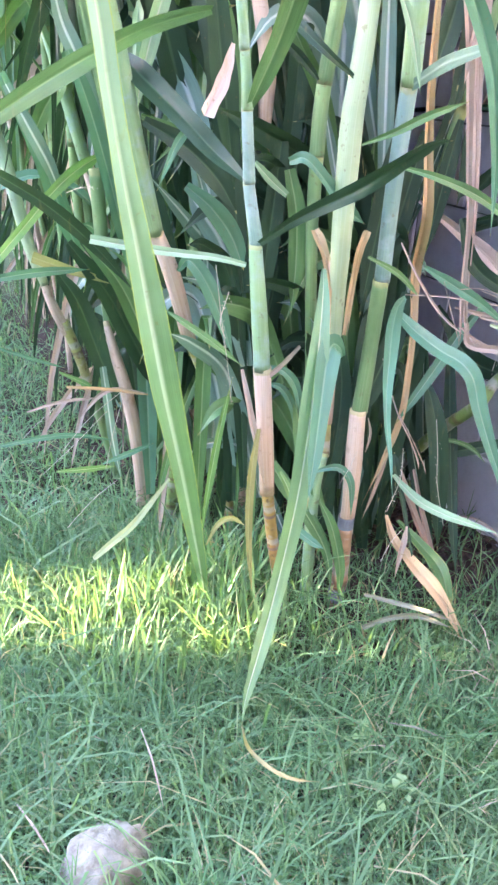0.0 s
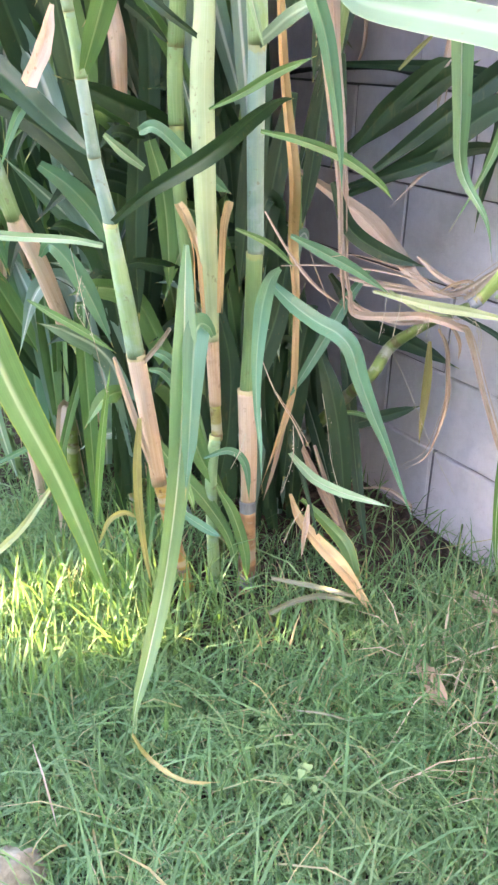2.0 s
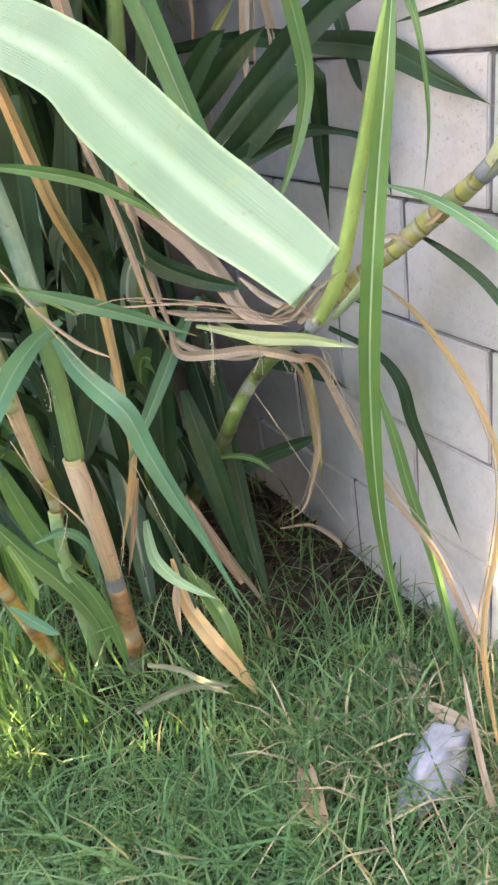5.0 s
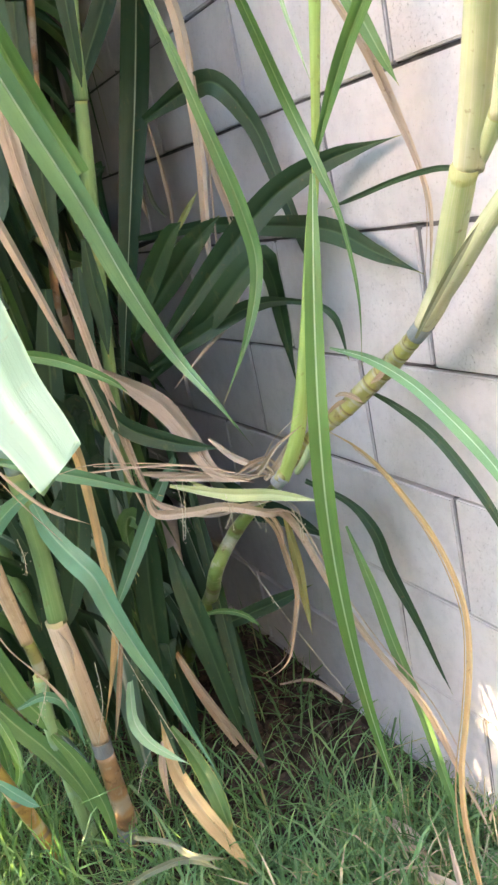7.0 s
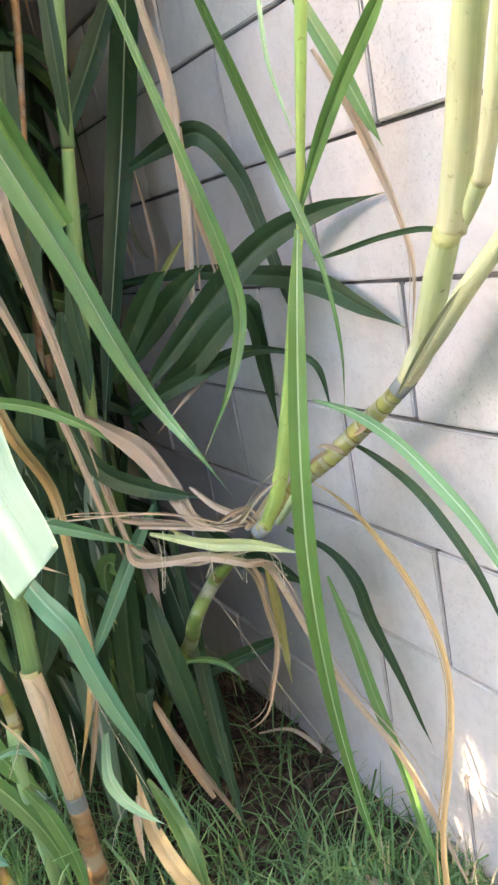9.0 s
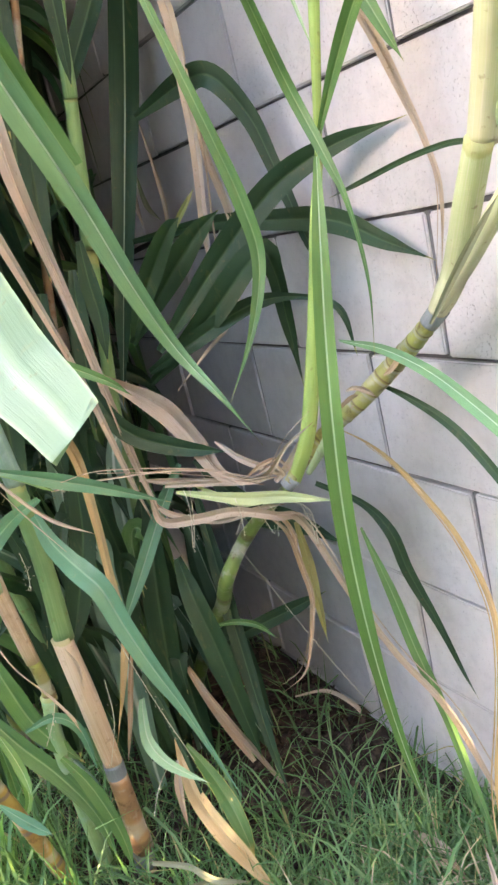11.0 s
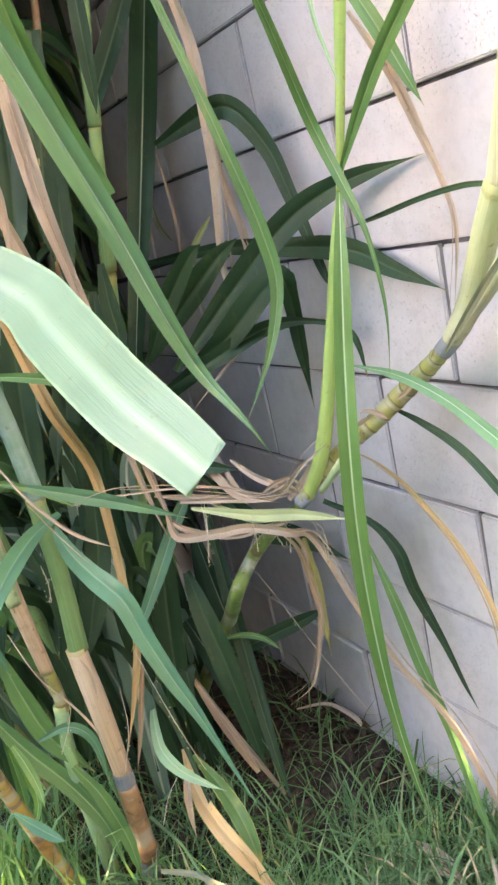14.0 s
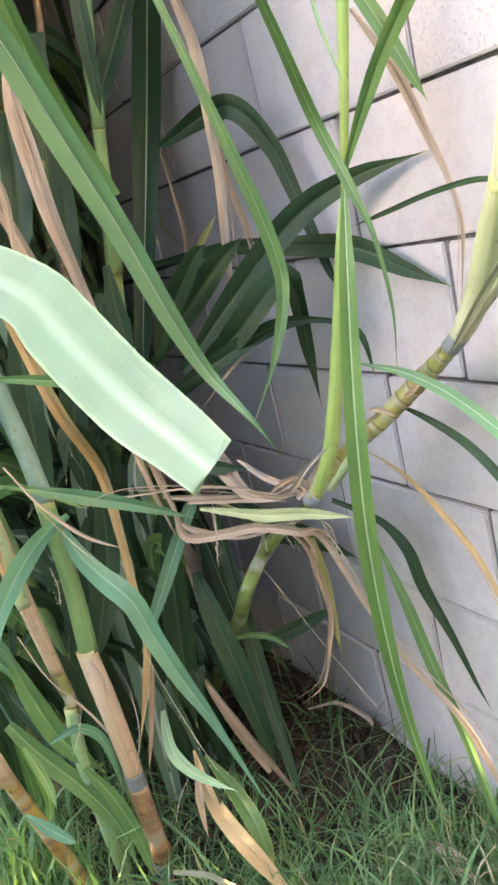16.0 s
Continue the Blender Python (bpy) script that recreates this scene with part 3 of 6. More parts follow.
leaf(d, NEAR, [(1.159, 1.310, 1.084, 0.0153), (1.167, 1.230, 1.122, 0.0237), (1.135, 1.080, 1.142, 0.0325), (1.088, 0.974, 1.126, 0.0438), (1.100, 0.791, 1.100, 0.0444), (1.110, 0.679, 1.073, 0.0427), (1.106, 0.616, 1.053, 0.0431), (1.101, 0.556, 1.037, 0.0390), (1.098, 0.520, 1.028, 0.0360), (1.096, 0.489, 1.021, 0.0335), (1.097, 0.459, 1.012, 0.0286), (1.097, 0.436, 1.005, 0.0246), (1.097, 0.432, 1.004, 0.0239)], cut=True, fold=0.06, soft=True, facing=(-0.35, -0.88, 0.25))
leaf(d, BLUEL, [(1.222, 1.325, 0.733, 0.0077), (1.170, 1.277, 0.731, 0.0220), (1.112, 1.210, 0.716, 0.0294), (1.062, 1.144, 0.690, 0.0222), (1.032, 1.102, 0.658, 0.0168), (0.999, 1.048, 0.626, 0.0108), (0.974, 1.000, 0.601, 0.0060), (0.955, 0.967, 0.584, 0.0029), (0.933, 0.929, 0.566, 0.0008)])
leaf(d, BLUEL, [(1.211, 1.341, 0.707, 0.0136), (1.209, 1.266, 0.687, 0.0263), (1.215, 1.201, 0.672, 0.0301), (1.219, 1.152, 0.667, 0.0321), (1.229, 1.126, 0.646, 0.0311), (1.237, 1.107, 0.598, 0.0279), (1.250, 1.081, 0.540, 0.0228), (1.263, 1.060, 0.494, 0.0156), (1.275, 1.037, 0.441, 0.0084), (1.285, 1.016, 0.393, 0.0047), (1.295, 0.996, 0.345, 0.0011)])
leaf(d, GREEN, [(1.057, 1.280, 0.998, 0.0036), (1.088, 1.240, 1.021, 0.0114), (1.124, 1.210, 1.047, 0.0135), (1.180, 1.190, 1.070, 0.0029)])
leaf(d, GREEN, [(1.173, 1.320, 0.960, 0.0062), (1.224, 1.280, 0.947, 0.0140), (1.289, 1.250, 0.921, 0.0174), (1.341, 1.220, 0.883, 0.0112), (1.365, 1.210, 0.856, 0.0032)])
leaf(d, PALE, [(1.281, 1.353, 0.340, 0.0096), (1.260, 1.287, 0.347, 0.0163), (1.243, 1.216, 0.355, 0.0197), (1.240, 1.140, 0.369, 0.0178), (1.249, 1.071, 0.383, 0.0099), (1.262, 1.021, 0.391, 0.0015)])
leaf(d, ORANGE, [(1.330, 1.414, 0.197, 0.0073), (1.314, 1.356, 0.170, 0.0190), (1.305, 1.276, 0.160, 0.0276), (1.310, 1.209, 0.142, 0.0311), (1.326, 1.165, 0.101, 0.0216), (1.339, 1.132, 0.053, 0.0036)], fold=0.5)
leaf(d, DRY, [(1.294, 1.300, 0.241, 0.0043), (1.283, 1.290, 0.209, 0.0131), (1.278, 1.290, 0.165, 0.0089), (1.276, 1.290, 0.119, 0.0015)])
leaf(d, YEDGE, [(1.335, 1.378, 0.202, 0.0081), (1.340, 1.301, 0.185, 0.0233), (1.338, 1.227, 0.169, 0.0297), (1.337, 1.192, 0.131, 0.0220), (1.334, 1.172, 0.099, 0.0027)])
leaf(d, BLUERIB, [(1.231, 1.500, 1.235, 0.0227), (1.245, 1.500, 1.111, 0.0315), (1.261, 1.500, 0.976, 0.0282), (1.277, 1.500, 0.806, 0.0072)])
leaf(d, BLUEL, [(1.458, 1.360, 0.694, 0.0088), (1.415, 1.370, 0.636, 0.0228), (1.354, 1.370, 0.550, 0.0244), (1.278, 1.370, 0.447, 0.0087)])
leaf(d, BLUEL, [(0.981, 1.020, 1.218, 0.0109), (1.016, 1.020, 1.177, 0.0221), (1.043, 1.020, 1.138, 0.0236), (1.067, 1.020, 1.090, 0.0205), (1.087, 1.020, 1.019, 0.0150), (1.097, 1.020, 0.971, 0.0094), (1.106, 1.020, 0.906, 0.0018)])
# -- leaning cane with the big drooping leaf
e = cane("leaning sugarcane stalk with pinkish dry sheath and brown ringed joints")
sheath(e, WAXY, [(0.729, 1.550, 1.193, 0.0381), (0.767, 1.600, 1.109, 0.0396), (0.811, 1.630, 0.957, 0.0362), (0.863, 1.660, 0.794, 0.0296)])
sheath(e, DRYS, [(0.863, 1.660, 0.800, 0.0296), (0.906, 1.680, 0.704, 0.0357), (0.957, 1.700, 0.554, 0.0303)])
culm(e, CULM, [(0.956, 1.700, 0.561, 0.0267), (1.001, 1.720, 0.470, 0.0258), (1.065, 1.760, 0.348, 0.0254), (1.105, 1.780, 0.162, 0.0248), (1.125, 1.780, -0.046, 0.0262)], rings=8)
leaf(e, BIG, [(0.519, 0.920, 1.175, 0.0191), (0.538, 0.950, 1.134, 0.0229), (0.559, 0.990, 1.075, 0.0252), (0.593, 1.050, 0.985, 0.0309), (0.642, 1.120, 0.847, 0.0397), (0.694, 1.180, 0.674, 0.0488), (0.788, 1.320, 0.438, 0.0490), (0.866, 1.420, 0.204, 0.0305), (0.907, 1.460, 0.053, 0.0143), (0.933, 1.480, -0.054, 0.0017)])
# -- far canes on the open side
f = cane("old sugarcane stalk with yellowed joints at the edge of the clump")
sheath(f, PALES, [(0.650, 2.200, 0.992, 0.0315), (0.690, 2.200, 0.859, 0.0318), (0.731, 2.200, 0.673, 0.0302), (0.767, 2.200, 0.564, 0.0219)])
sheath(f, DRYS, [(0.762, 2.200, 0.575, 0.0175), (0.786, 2.200, 0.503, 0.0265), (0.820, 2.200, 0.431, 0.0269)])
culm(f, CULM, [(0.810, 2.200, 0.463, 0.0290), (0.842, 2.200, 0.382, 0.0294), (0.880, 2.200, 0.262, 0.0278)], rings=2)
sheath(f, GREENS, [(0.877, 2.200, 0.271, 0.0277), (0.923, 2.200, 0.098, 0.0287), (0.980, 2.200, -0.141, 0.0303)])
leaf(f, YELLOW, [(0.674, 1.900, 0.705, 0.0253), (0.737, 1.900, 0.679, 0.0216), (0.812, 1.900, 0.653, 0.0140), (0.905, 1.900, 0.622, 0.0030)])
leaf(f, FRESH, [(0.562, 1.850, 0.682, 0.0188), (0.664, 1.900, 0.771, 0.0222), (0.739, 1.950, 0.831, 0.0248), (0.810, 2.000, 0.872, 0.0288), (0.894, 2.050, 0.905, 0.0085)])
g = cane("sugarcane stalk wrapped in dry pinkish sheath")
sheath(g, DRYS, [(0.849, 1.950, 0.534, 0.0139), (0.871, 1.950, 0.447, 0.0262), (0.903, 1.950, 0.324, 0.0331), (0.930, 1.950, 0.160, 0.0365), (0.944, 1.950, 0.004, 0.0335)])
sheath(g, GREENS, [(0.839, 1.970, 0.875, 0.0327), (0.851, 1.970, 0.689, 0.0314), (0.861, 1.960, 0.502, 0.0260)])
leaf(g, DEEP, [(0.472, 1.300, 0.999, 0.0207), (0.564, 1.320, 1.054, 0.0289), (0.652, 1.360, 1.098, 0.0291), (0.757, 1.450, 1.137, 0.0247), (0.871, 1.550, 1.167, 0.0224), (1.011, 1.650, 1.196, 0.0159)])
leaf(g, ORANGE, [(0.710, 1.800, 0.441, 0.0061), (0.802, 1.800, 0.424, 0.0078), (0.903, 1.800, 0.397, 0.0048)])
leaf(g, LIME, [(0.680, 1.520, 0.175, 0.0095), (0.718, 1.530, 0.194, 0.0143), (0.780, 1.550, 0.223, 0.0144), (0.875, 1.600, 0.283, 0.0062)], cut=True)
leaf(g, BLUERIB, [(0.744, 1.900, 1.210, 0.0192), (0.758, 1.900, 1.154, 0.0326), (0.784, 1.900, 1.097, 0.0347), (0.821, 1.920, 1.004, 0.0294), (0.861, 1.940, 0.844, 0.0221), (0.889, 1.950, 0.718, 0.0041)])
leaf(g, BLUEL, [(0.754, 1.850, 1.106, 0.0168), (0.795, 1.870, 1.017, 0.0323), (0.843, 1.900, 0.884, 0.0372), (0.879, 1.920, 0.762, 0.0342), (0.922, 1.950, 0.611, 0.0146)])
leaf(g, BLUERIB, [(0.653, 1.950, 1.038, 0.0156), (0.693, 1.950, 0.960, 0.0294), (0.734, 1.970, 0.887, 0.0300), (0.769, 2.000, 0.812, 0.0062)])
leaf(f, BLUEL, [(0.653, 2.000, 1.057, 0.0200), (0.725, 2.000, 0.906, 0.0405), (0.773, 2.020, 0.771, 0.0416), (0.830, 2.050, 0.646, 0.0108)])
leaf(g, SHADETINT, [(0.546, 1.700, 0.918, 0.0167), (0.606, 1.720, 0.882, 0.0256), (0.672, 1.750, 0.839, 0.0299), (0.744, 1.780, 0.780, 0.0310), (0.808, 1.800, 0.716, 0.0225), (0.877, 1.820, 0.634, 0.0039)])
leaf(f, BLUEL, [(0.550, 1.850, 0.671, 0.0094), (0.644, 1.860, 0.679, 0.0190), (0.717, 1.870, 0.680, 0.0174), (0.794, 1.880, 0.677, 0.0039)])
leaf(g, SHADETINT, [(0.744, 1.980, 0.653, 0.0144), (0.791, 1.970, 0.574, 0.0458), (0.839, 1.960, 0.432, 0.0491), (0.884, 1.950, 0.311, 0.0153)])
leaf(g, SHADETINT, [(0.752, 1.900, 0.733, 0.0196), (0.838, 1.900, 0.616, 0.0503), (0.904, 1.900, 0.488, 0.0560), (0.970, 1.900, 0.350, 0.0215)])
leaf(g, GREEN, [(0.783, 1.880, 0.736, 0.0136), (0.852, 1.860, 0.651, 0.0393), (0.904, 1.860, 0.542, 0.0444), (0.939, 1.860, 0.456, 0.0082)])
leaf(e, SHADETINT, [(0.816, 1.600, 1.002, 0.0163), (0.889, 1.580, 0.961, 0.0410), (0.943, 1.560, 0.909, 0.0429), (0.982, 1.550, 0.848, 0.0100)])
leaf(e, GREEN, [(0.818, 1.620, 1.009, 0.0083), (0.872, 1.620, 0.983, 0.0301), (0.929, 1.620, 0.945, 0.0374), (0.980, 1.620, 0.894, 0.0069)])
leaf(e, BLUEL, [(0.907, 1.620, 0.889, 0.0170), (0.952, 1.600, 0.851, 0.0375), (0.997, 1.600, 0.796, 0.0416), (1.028, 1.600, 0.728, 0.0159)])
leaf(a, BLUEL, [(0.867, 1.500, 1.005, 0.0122), (0.843, 1.500, 0.981, 0.0158), (0.825, 1.500, 0.948, 0.0109), (0.803, 1.500, 0.898, 0.0012)])
leaf(e, SHADETINT, [(0.892, 1.750, 1.216, 0.0544), (0.921, 1.750, 1.126, 0.0655), (0.946, 1.750, 1.049, 0.0586), (0.969, 1.750, 0.994, 0.0184)])
leaf(e, PALE, [(0.884, 1.660, 1.229, 0.0258), (0.859, 1.660, 1.158, 0.0307), (0.838, 1.660, 1.086, 0.0254), (0.820, 1.660, 1.002, 0.0034)])
leaf(e, SHADETINT, [(0.942, 1.600, 1.223, 0.0337), (0.957, 1.600, 1.129, 0.0472), (0.972, 1.600, 1.039, 0.0474), (0.989, 1.600, 0.942, 0.0256), (0.998, 1.600, 0.881, 0.0034)])
leaf(e, SHADETINT, [(0.964, 1.850, 0.891, 0.0293), (1.000, 1.850, 0.771, 0.0456), (1.032, 1.850, 0.616, 0.0468), (1.060, 1.850, 0.446, 0.0168)])
leaf(e, SHADETINT, [(0.907, 1.800, 0.875, 0.0244), (0.940, 1.800, 0.746, 0.0383), (0.991, 1.800, 0.579, 0.0396), (1.025, 1.800, 0.396, 0.0082)])
leaf(a, BLUEL, [(0.885, 1.600, 0.735, 0.0068), (0.900, 1.580, 0.759, 0.0252), (0.932, 1.570, 0.718, 0.0339), (0.966, 1.570, 0.648, 0.0311), (1.002, 1.570, 0.549, 0.0053)])
leaf(e, BLUERIB, [(0.994, 1.700, 0.706, 0.0203), (0.988, 1.700, 0.799, 0.0237), (0.978, 1.700, 0.866, 0.0181), (0.958, 1.700, 0.920, 0.0036)])
leaf(a, GREEN, [(0.823, 1.500, 0.690, 0.0032), (0.855, 1.480, 0.667, 0.0127), (0.904, 1.460, 0.631, 0.0144), (0.955, 1.440, 0.588, 0.0032)])
sheath(b, DRYS, [(1.032, 1.620, 1.240, 0.0281), (1.069, 1.630, 1.108, 0.0318), (1.075, 1.640, 1.040, 0.0304), (1.080, 1.650, 0.979, 0.0238)])
culm(b, BROWN, [(1.079, 1.650, 0.981, 0.0221), (1.095, 1.660, 0.915, 0.0224), (1.114, 1.670, 0.801, 0.0229), (1.170, 1.700, 0.401, 0.0251)], rings=4)
leaf(b, SHADETINT, [(1.145, 1.600, 1.158, 0.0267), (1.121, 1.600, 1.149, 0.0389), (1.116, 1.600, 1.044, 0.0388), (1.108, 1.600, 0.901, 0.0355), (1.089, 1.600, 0.748, 0.0179)])
leaf(b, GREEN, [(1.092, 1.560, 0.927, 0.0224), (1.110, 1.550, 0.845, 0.0365), (1.118, 1.550, 0.746, 0.0334), (1.116, 1.550, 0.642, 0.0071)])
leaf(b, SHADETINT, [(1.083, 1.580, 0.985, 0.0260), (1.075, 1.580, 0.862, 0.0418), (1.064, 1.580, 0.731, 0.0388), (1.064, 1.580, 0.589, 0.0090)])
leaf(a, PALE, [(0.961, 1.450, 0.952, 0.0077), (0.992, 1.450, 0.924, 0.0172), (1.028, 1.450, 0.897, 0.0111)], cut=True)
leaf(b, SHADETINT, [(1.032, 1.500, 1.138, 0.0130), (1.066, 1.500, 1.115, 0.0164), (1.106, 1.500, 1.081, 0.0083)])
leaf(b, BLUERIB, [(1.152, 1.550, 1.039, 0.0052), (1.178, 1.550, 0.960, 0.0194), (1.203, 1.550, 0.881, 0.0125), (1.227, 1.550, 0.798, 0.0027)])
leaf(d, PALE, [(1.067, 1.250, 1.217, 0.0071), (1.093, 1.240, 1.162, 0.0157), (1.119, 1.230, 1.074, 0.0021)])
leaf(a, BLUEL, [(1.025, 1.460, 0.573, 0.0067), (1.049, 1.440, 0.565, 0.0185), (1.078, 1.440, 0.526, 0.0188), (1.093, 1.440, 0.463, 0.0035)])
leaf(a, BLUEL, [(1.025, 1.460, 0.537, 0.0068), (1.051, 1.450, 0.526, 0.0153), (1.082, 1.450, 0.473, 0.0157), (1.102, 1.450, 0.380, 0.0027)])
leaf(b, SHADETINT, [(1.161, 1.550, 0.539, 0.0185), (1.194, 1.530, 0.383, 0.0439), (1.230, 1.520, 0.209, 0.0441), (1.224, 1.520, 0.054, 0.0084)])
leaf(c, SHADETINT, [(1.262, 1.600, 0.666, 0.0191), (1.314, 1.600, 0.505, 0.0457), (1.355, 1.580, 0.337, 0.0454), (1.384, 1.560, 0.156, 0.0086)])
leaf(d, SHADETINT, [(1.399, 1.600, 0.657, 0.0199), (1.443, 1.600, 0.491, 0.0415), (1.440, 1.580, 0.324, 0.0467), (1.402, 1.560, 0.153, 0.0087)])
leaf(g, TAN, [(1.010, 1.850, 0.341, 0.0067), (1.054, 1.830, 0.282, 0.0170), (1.100, 1.800, 0.234, 0.0085), (1.117, 1.800, 0.195, 0.0026)])
leaf(g, TAN, [(1.047, 1.700, 0.266, 0.0048), (1.066, 1.690, 0.311, 0.0143), (1.093, 1.680, 0.322, 0.0064)])
leaf(a, FRESH, [(0.911, 1.500, 0.208, 0.0055), (0.927, 1.500, 0.334, 0.0160), (0.943, 1.500, 0.435, 0.0139), (0.965, 1.500, 0.542, 0.0026)])
leaf(a, YELLOW, [(0.885, 1.420, 0.220, 0.0035), (0.908, 1.420, 0.262, 0.0104), (0.939, 1.420, 0.271, 0.0105), (0.969, 1.420, 0.248, 0.0035)])
leaf(f, BLUEL, [(0.535, 1.800, 0.320, 0.0059), (0.632, 1.800, 0.326, 0.0118), (0.726, 1.820, 0.313, 0.0121), (0.836, 1.850, 0.269, 0.0031)])
leaf(g, BLUEL, [(0.788, 1.800, 0.238, 0.0041), (0.847, 1.800, 0.253, 0.0144), (0.921, 1.820, 0.260, 0.0063)])
leaf(g, FRESH, [(0.667, 1.750, 0.264, 0.0039), (0.731, 1.750, 0.258, 0.0138), (0.810, 1.770, 0.243, 0.0051)])
leaf(f, BLUEL, [(0.569, 1.900, 0.519, 0.0040), (0.652, 1.900, 0.481, 0.0090), (0.739, 1.920, 0.440, 0.0031)])
leaf(f, DRY, [(0.641, 1.900, 0.350, 0.0032), (0.723, 1.900, 0.365, 0.0082), (0.825, 1.920, 0.354, 0.0033)])
leaf(g, DRY, [(0.754, 1.850, 0.344, 0.0032), (0.797, 1.850, 0.389, 0.0112), (0.841, 1.860, 0.396, 0.0097), (0.929, 1.880, 0.366, 0.0067)])
leaf(g, GREEN, [(0.708, 1.850, 0.458, 0.0049), (0.765, 1.850, 0.424, 0.0140), (0.784, 1.850, 0.407, 0.0040)])
leaf(g, BLUERIB, [(0.832, 1.930, 0.429, 0.0168), (0.842, 1.930, 0.340, 0.0214), (0.851, 1.920, 0.236, 0.0218), (0.872, 1.920, 0.119, 0.0090)])
# -- right-hand dry strips hanging in the clump
h = cane("dead sugarcane stalk hung with dry curled tan leaves")
culm(h, BROWN, [(1.567, 1.800, 1.638, 0.0168), (1.549, 1.800, 1.520, 0.0164), (1.499, 1.800, 1.273, 0.0159), (1.384, 1.820, 0.579, 0.0219), (1.340, 1.840, 0.008, 0.0249)], rings=6)
leaf(h, ORANGE, [(1.203, 1.330, 1.233, 0.0087), (1.222, 1.340, 1.089, 0.0139), (1.240, 1.345, 0.985, 0.0175), (1.262, 1.350, 0.880, 0.0205), (1.314, 1.421, 0.758, 0.0195), (1.309, 1.396, 0.649, 0.0149), (1.300, 1.379, 0.562, 0.0140), (1.294, 1.374, 0.462, 0.0133), (1.263, 1.373, 0.367, 0.0125), (1.223, 1.367, 0.280, 0.0038)])
leaf(h, DRY, [(1.224, 1.300, 1.256, 0.0139), (1.265, 1.310, 1.150, 0.0162), (1.316, 1.320, 0.958, 0.0104), (1.338, 1.320, 0.860, 0.0106), (1.361, 1.330, 0.730, 0.0093), (1.378, 1.330, 0.632, 0.0062)])
leaf(h, DRY, [(1.387, 1.330, 0.669, 0.0060), (1.392, 1.320, 0.627, 0.0140), (1.431, 1.270, 0.628, 0.0160), (1.471, 1.220, 0.636, 0.0145), (1.513, 1.170, 0.624, 0.0135), (1.560, 1.179, 0.592, 0.0120), (1.590, 1.143, 0.472, 0.0100), (1.630, 1.109, 0.351, 0.0105), (1.660, 1.043, 0.260, 0.0106), (1.680, 0.981, 0.112, 0.0081), (1.680, 0.926, 0.029, 0.0019)])
leaf(h, DRY, [(1.380, 1.520, 0.870, 0.0071), (1.432, 1.470, 0.827, 0.0195), (1.473, 1.400, 0.778, 0.0385), (1.481, 1.320, 0.731, 0.0339), (1.475, 1.230, 0.691, 0.0195), (1.507, 1.170, 0.676, 0.0048)])
leaf(h, DRY, [(1.249, 1.360, 0.727, 0.0021), (1.316, 1.310, 0.730, 0.0031), (1.430, 1.260, 0.712, 0.0037), (1.519, 1.190, 0.678, 0.0027)])
leaf(h, DRY, [(1.344, 1.387, 1.377, 0.0096), (1.337, 1.383, 1.316, 0.0233), (1.340, 1.385, 1.250, 0.0296), (1.343, 1.382, 1.172, 0.0271), (1.352, 1.374, 1.082, 0.0184), (1.362, 1.357, 0.970, 0.0145), (1.372, 1.348, 0.845, 0.0138), (1.386, 1.348, 0.716, 0.0132), (1.400, 1.336, 0.625, 0.0089)])
leaf(h, DRY, [(1.624, 1.380, 1.639, 0.0076), (1.623, 1.380, 1.541, 0.0111), (1.625, 1.380, 1.455, 0.0133), (1.644, 1.380, 1.356, 0.0192), (1.638, 1.380, 1.245, 0.0154), (1.633, 1.380, 1.157, 0.0159), (1.614, 1.380, 1.031, 0.0128), (1.608, 1.380, 0.931, 0.0018)])
leaf(h, DRY, [(1.652, 1.400, 1.292, 0.0060), (1.659, 1.400, 1.156, 0.0108), (1.677, 1.400, 1.048, 0.0133), (1.657, 1.380, 0.948, 0.0095), (1.613, 1.370, 0.885, 0.0070), (1.554, 1.360, 0.853, 0.0057), (1.485, 1.350, 0.810, 0.0017)])
leaf(h, TAN, [(1.535, 1.235, 0.597, 0.0038), (1.554, 1.226, 0.561, 0.0077), (1.559, 1.217, 0.502, 0.0095), (1.560, 1.211, 0.446, 0.0090), (1.535, 1.203, 0.381, 0.0056), (1.510, 1.202, 0.337, 0.0034), (1.471, 1.216, 0.315, 0.0008)])
leaf(h, DRY, [(1.236, 1.200, 0.779, 0.0009), (1.285, 1.200, 0.776, 0.0014), (1.366, 1.200, 0.750, 0.0017), (1.452, 1.200, 0.714, 0.0015), (1.491, 1.200, 0.688, 0.0010)])
leaf(h, DRY, [(1.153, 1.150, 0.810, 0.0009), (1.176, 1.150, 0.762, 0.0018), (1.206, 1.150, 0.705, 0.0009)])
# -- bent cane that leans against the wall
r = cane("bent sugarcane stalk leaning over with yellow-green ringed joints")
culm(r, CULMG, [(1.379, 1.757, -0.159, 0.0327), (1.414, 1.674, 0.009, 0.0310), (1.452, 1.590, 0.176, 0.0302), (1.482, 1.501, 0.313, 0.0293), (1.496, 1.445, 0.384, 0.0290), (1.482, 1.349, 0.477, 0.0271), (1.533, 1.360, 0.521, 0.0262), (1.553, 1.290, 0.585, 0.0213), (1.557, 1.190, 0.651, 0.0148)], rings=6)
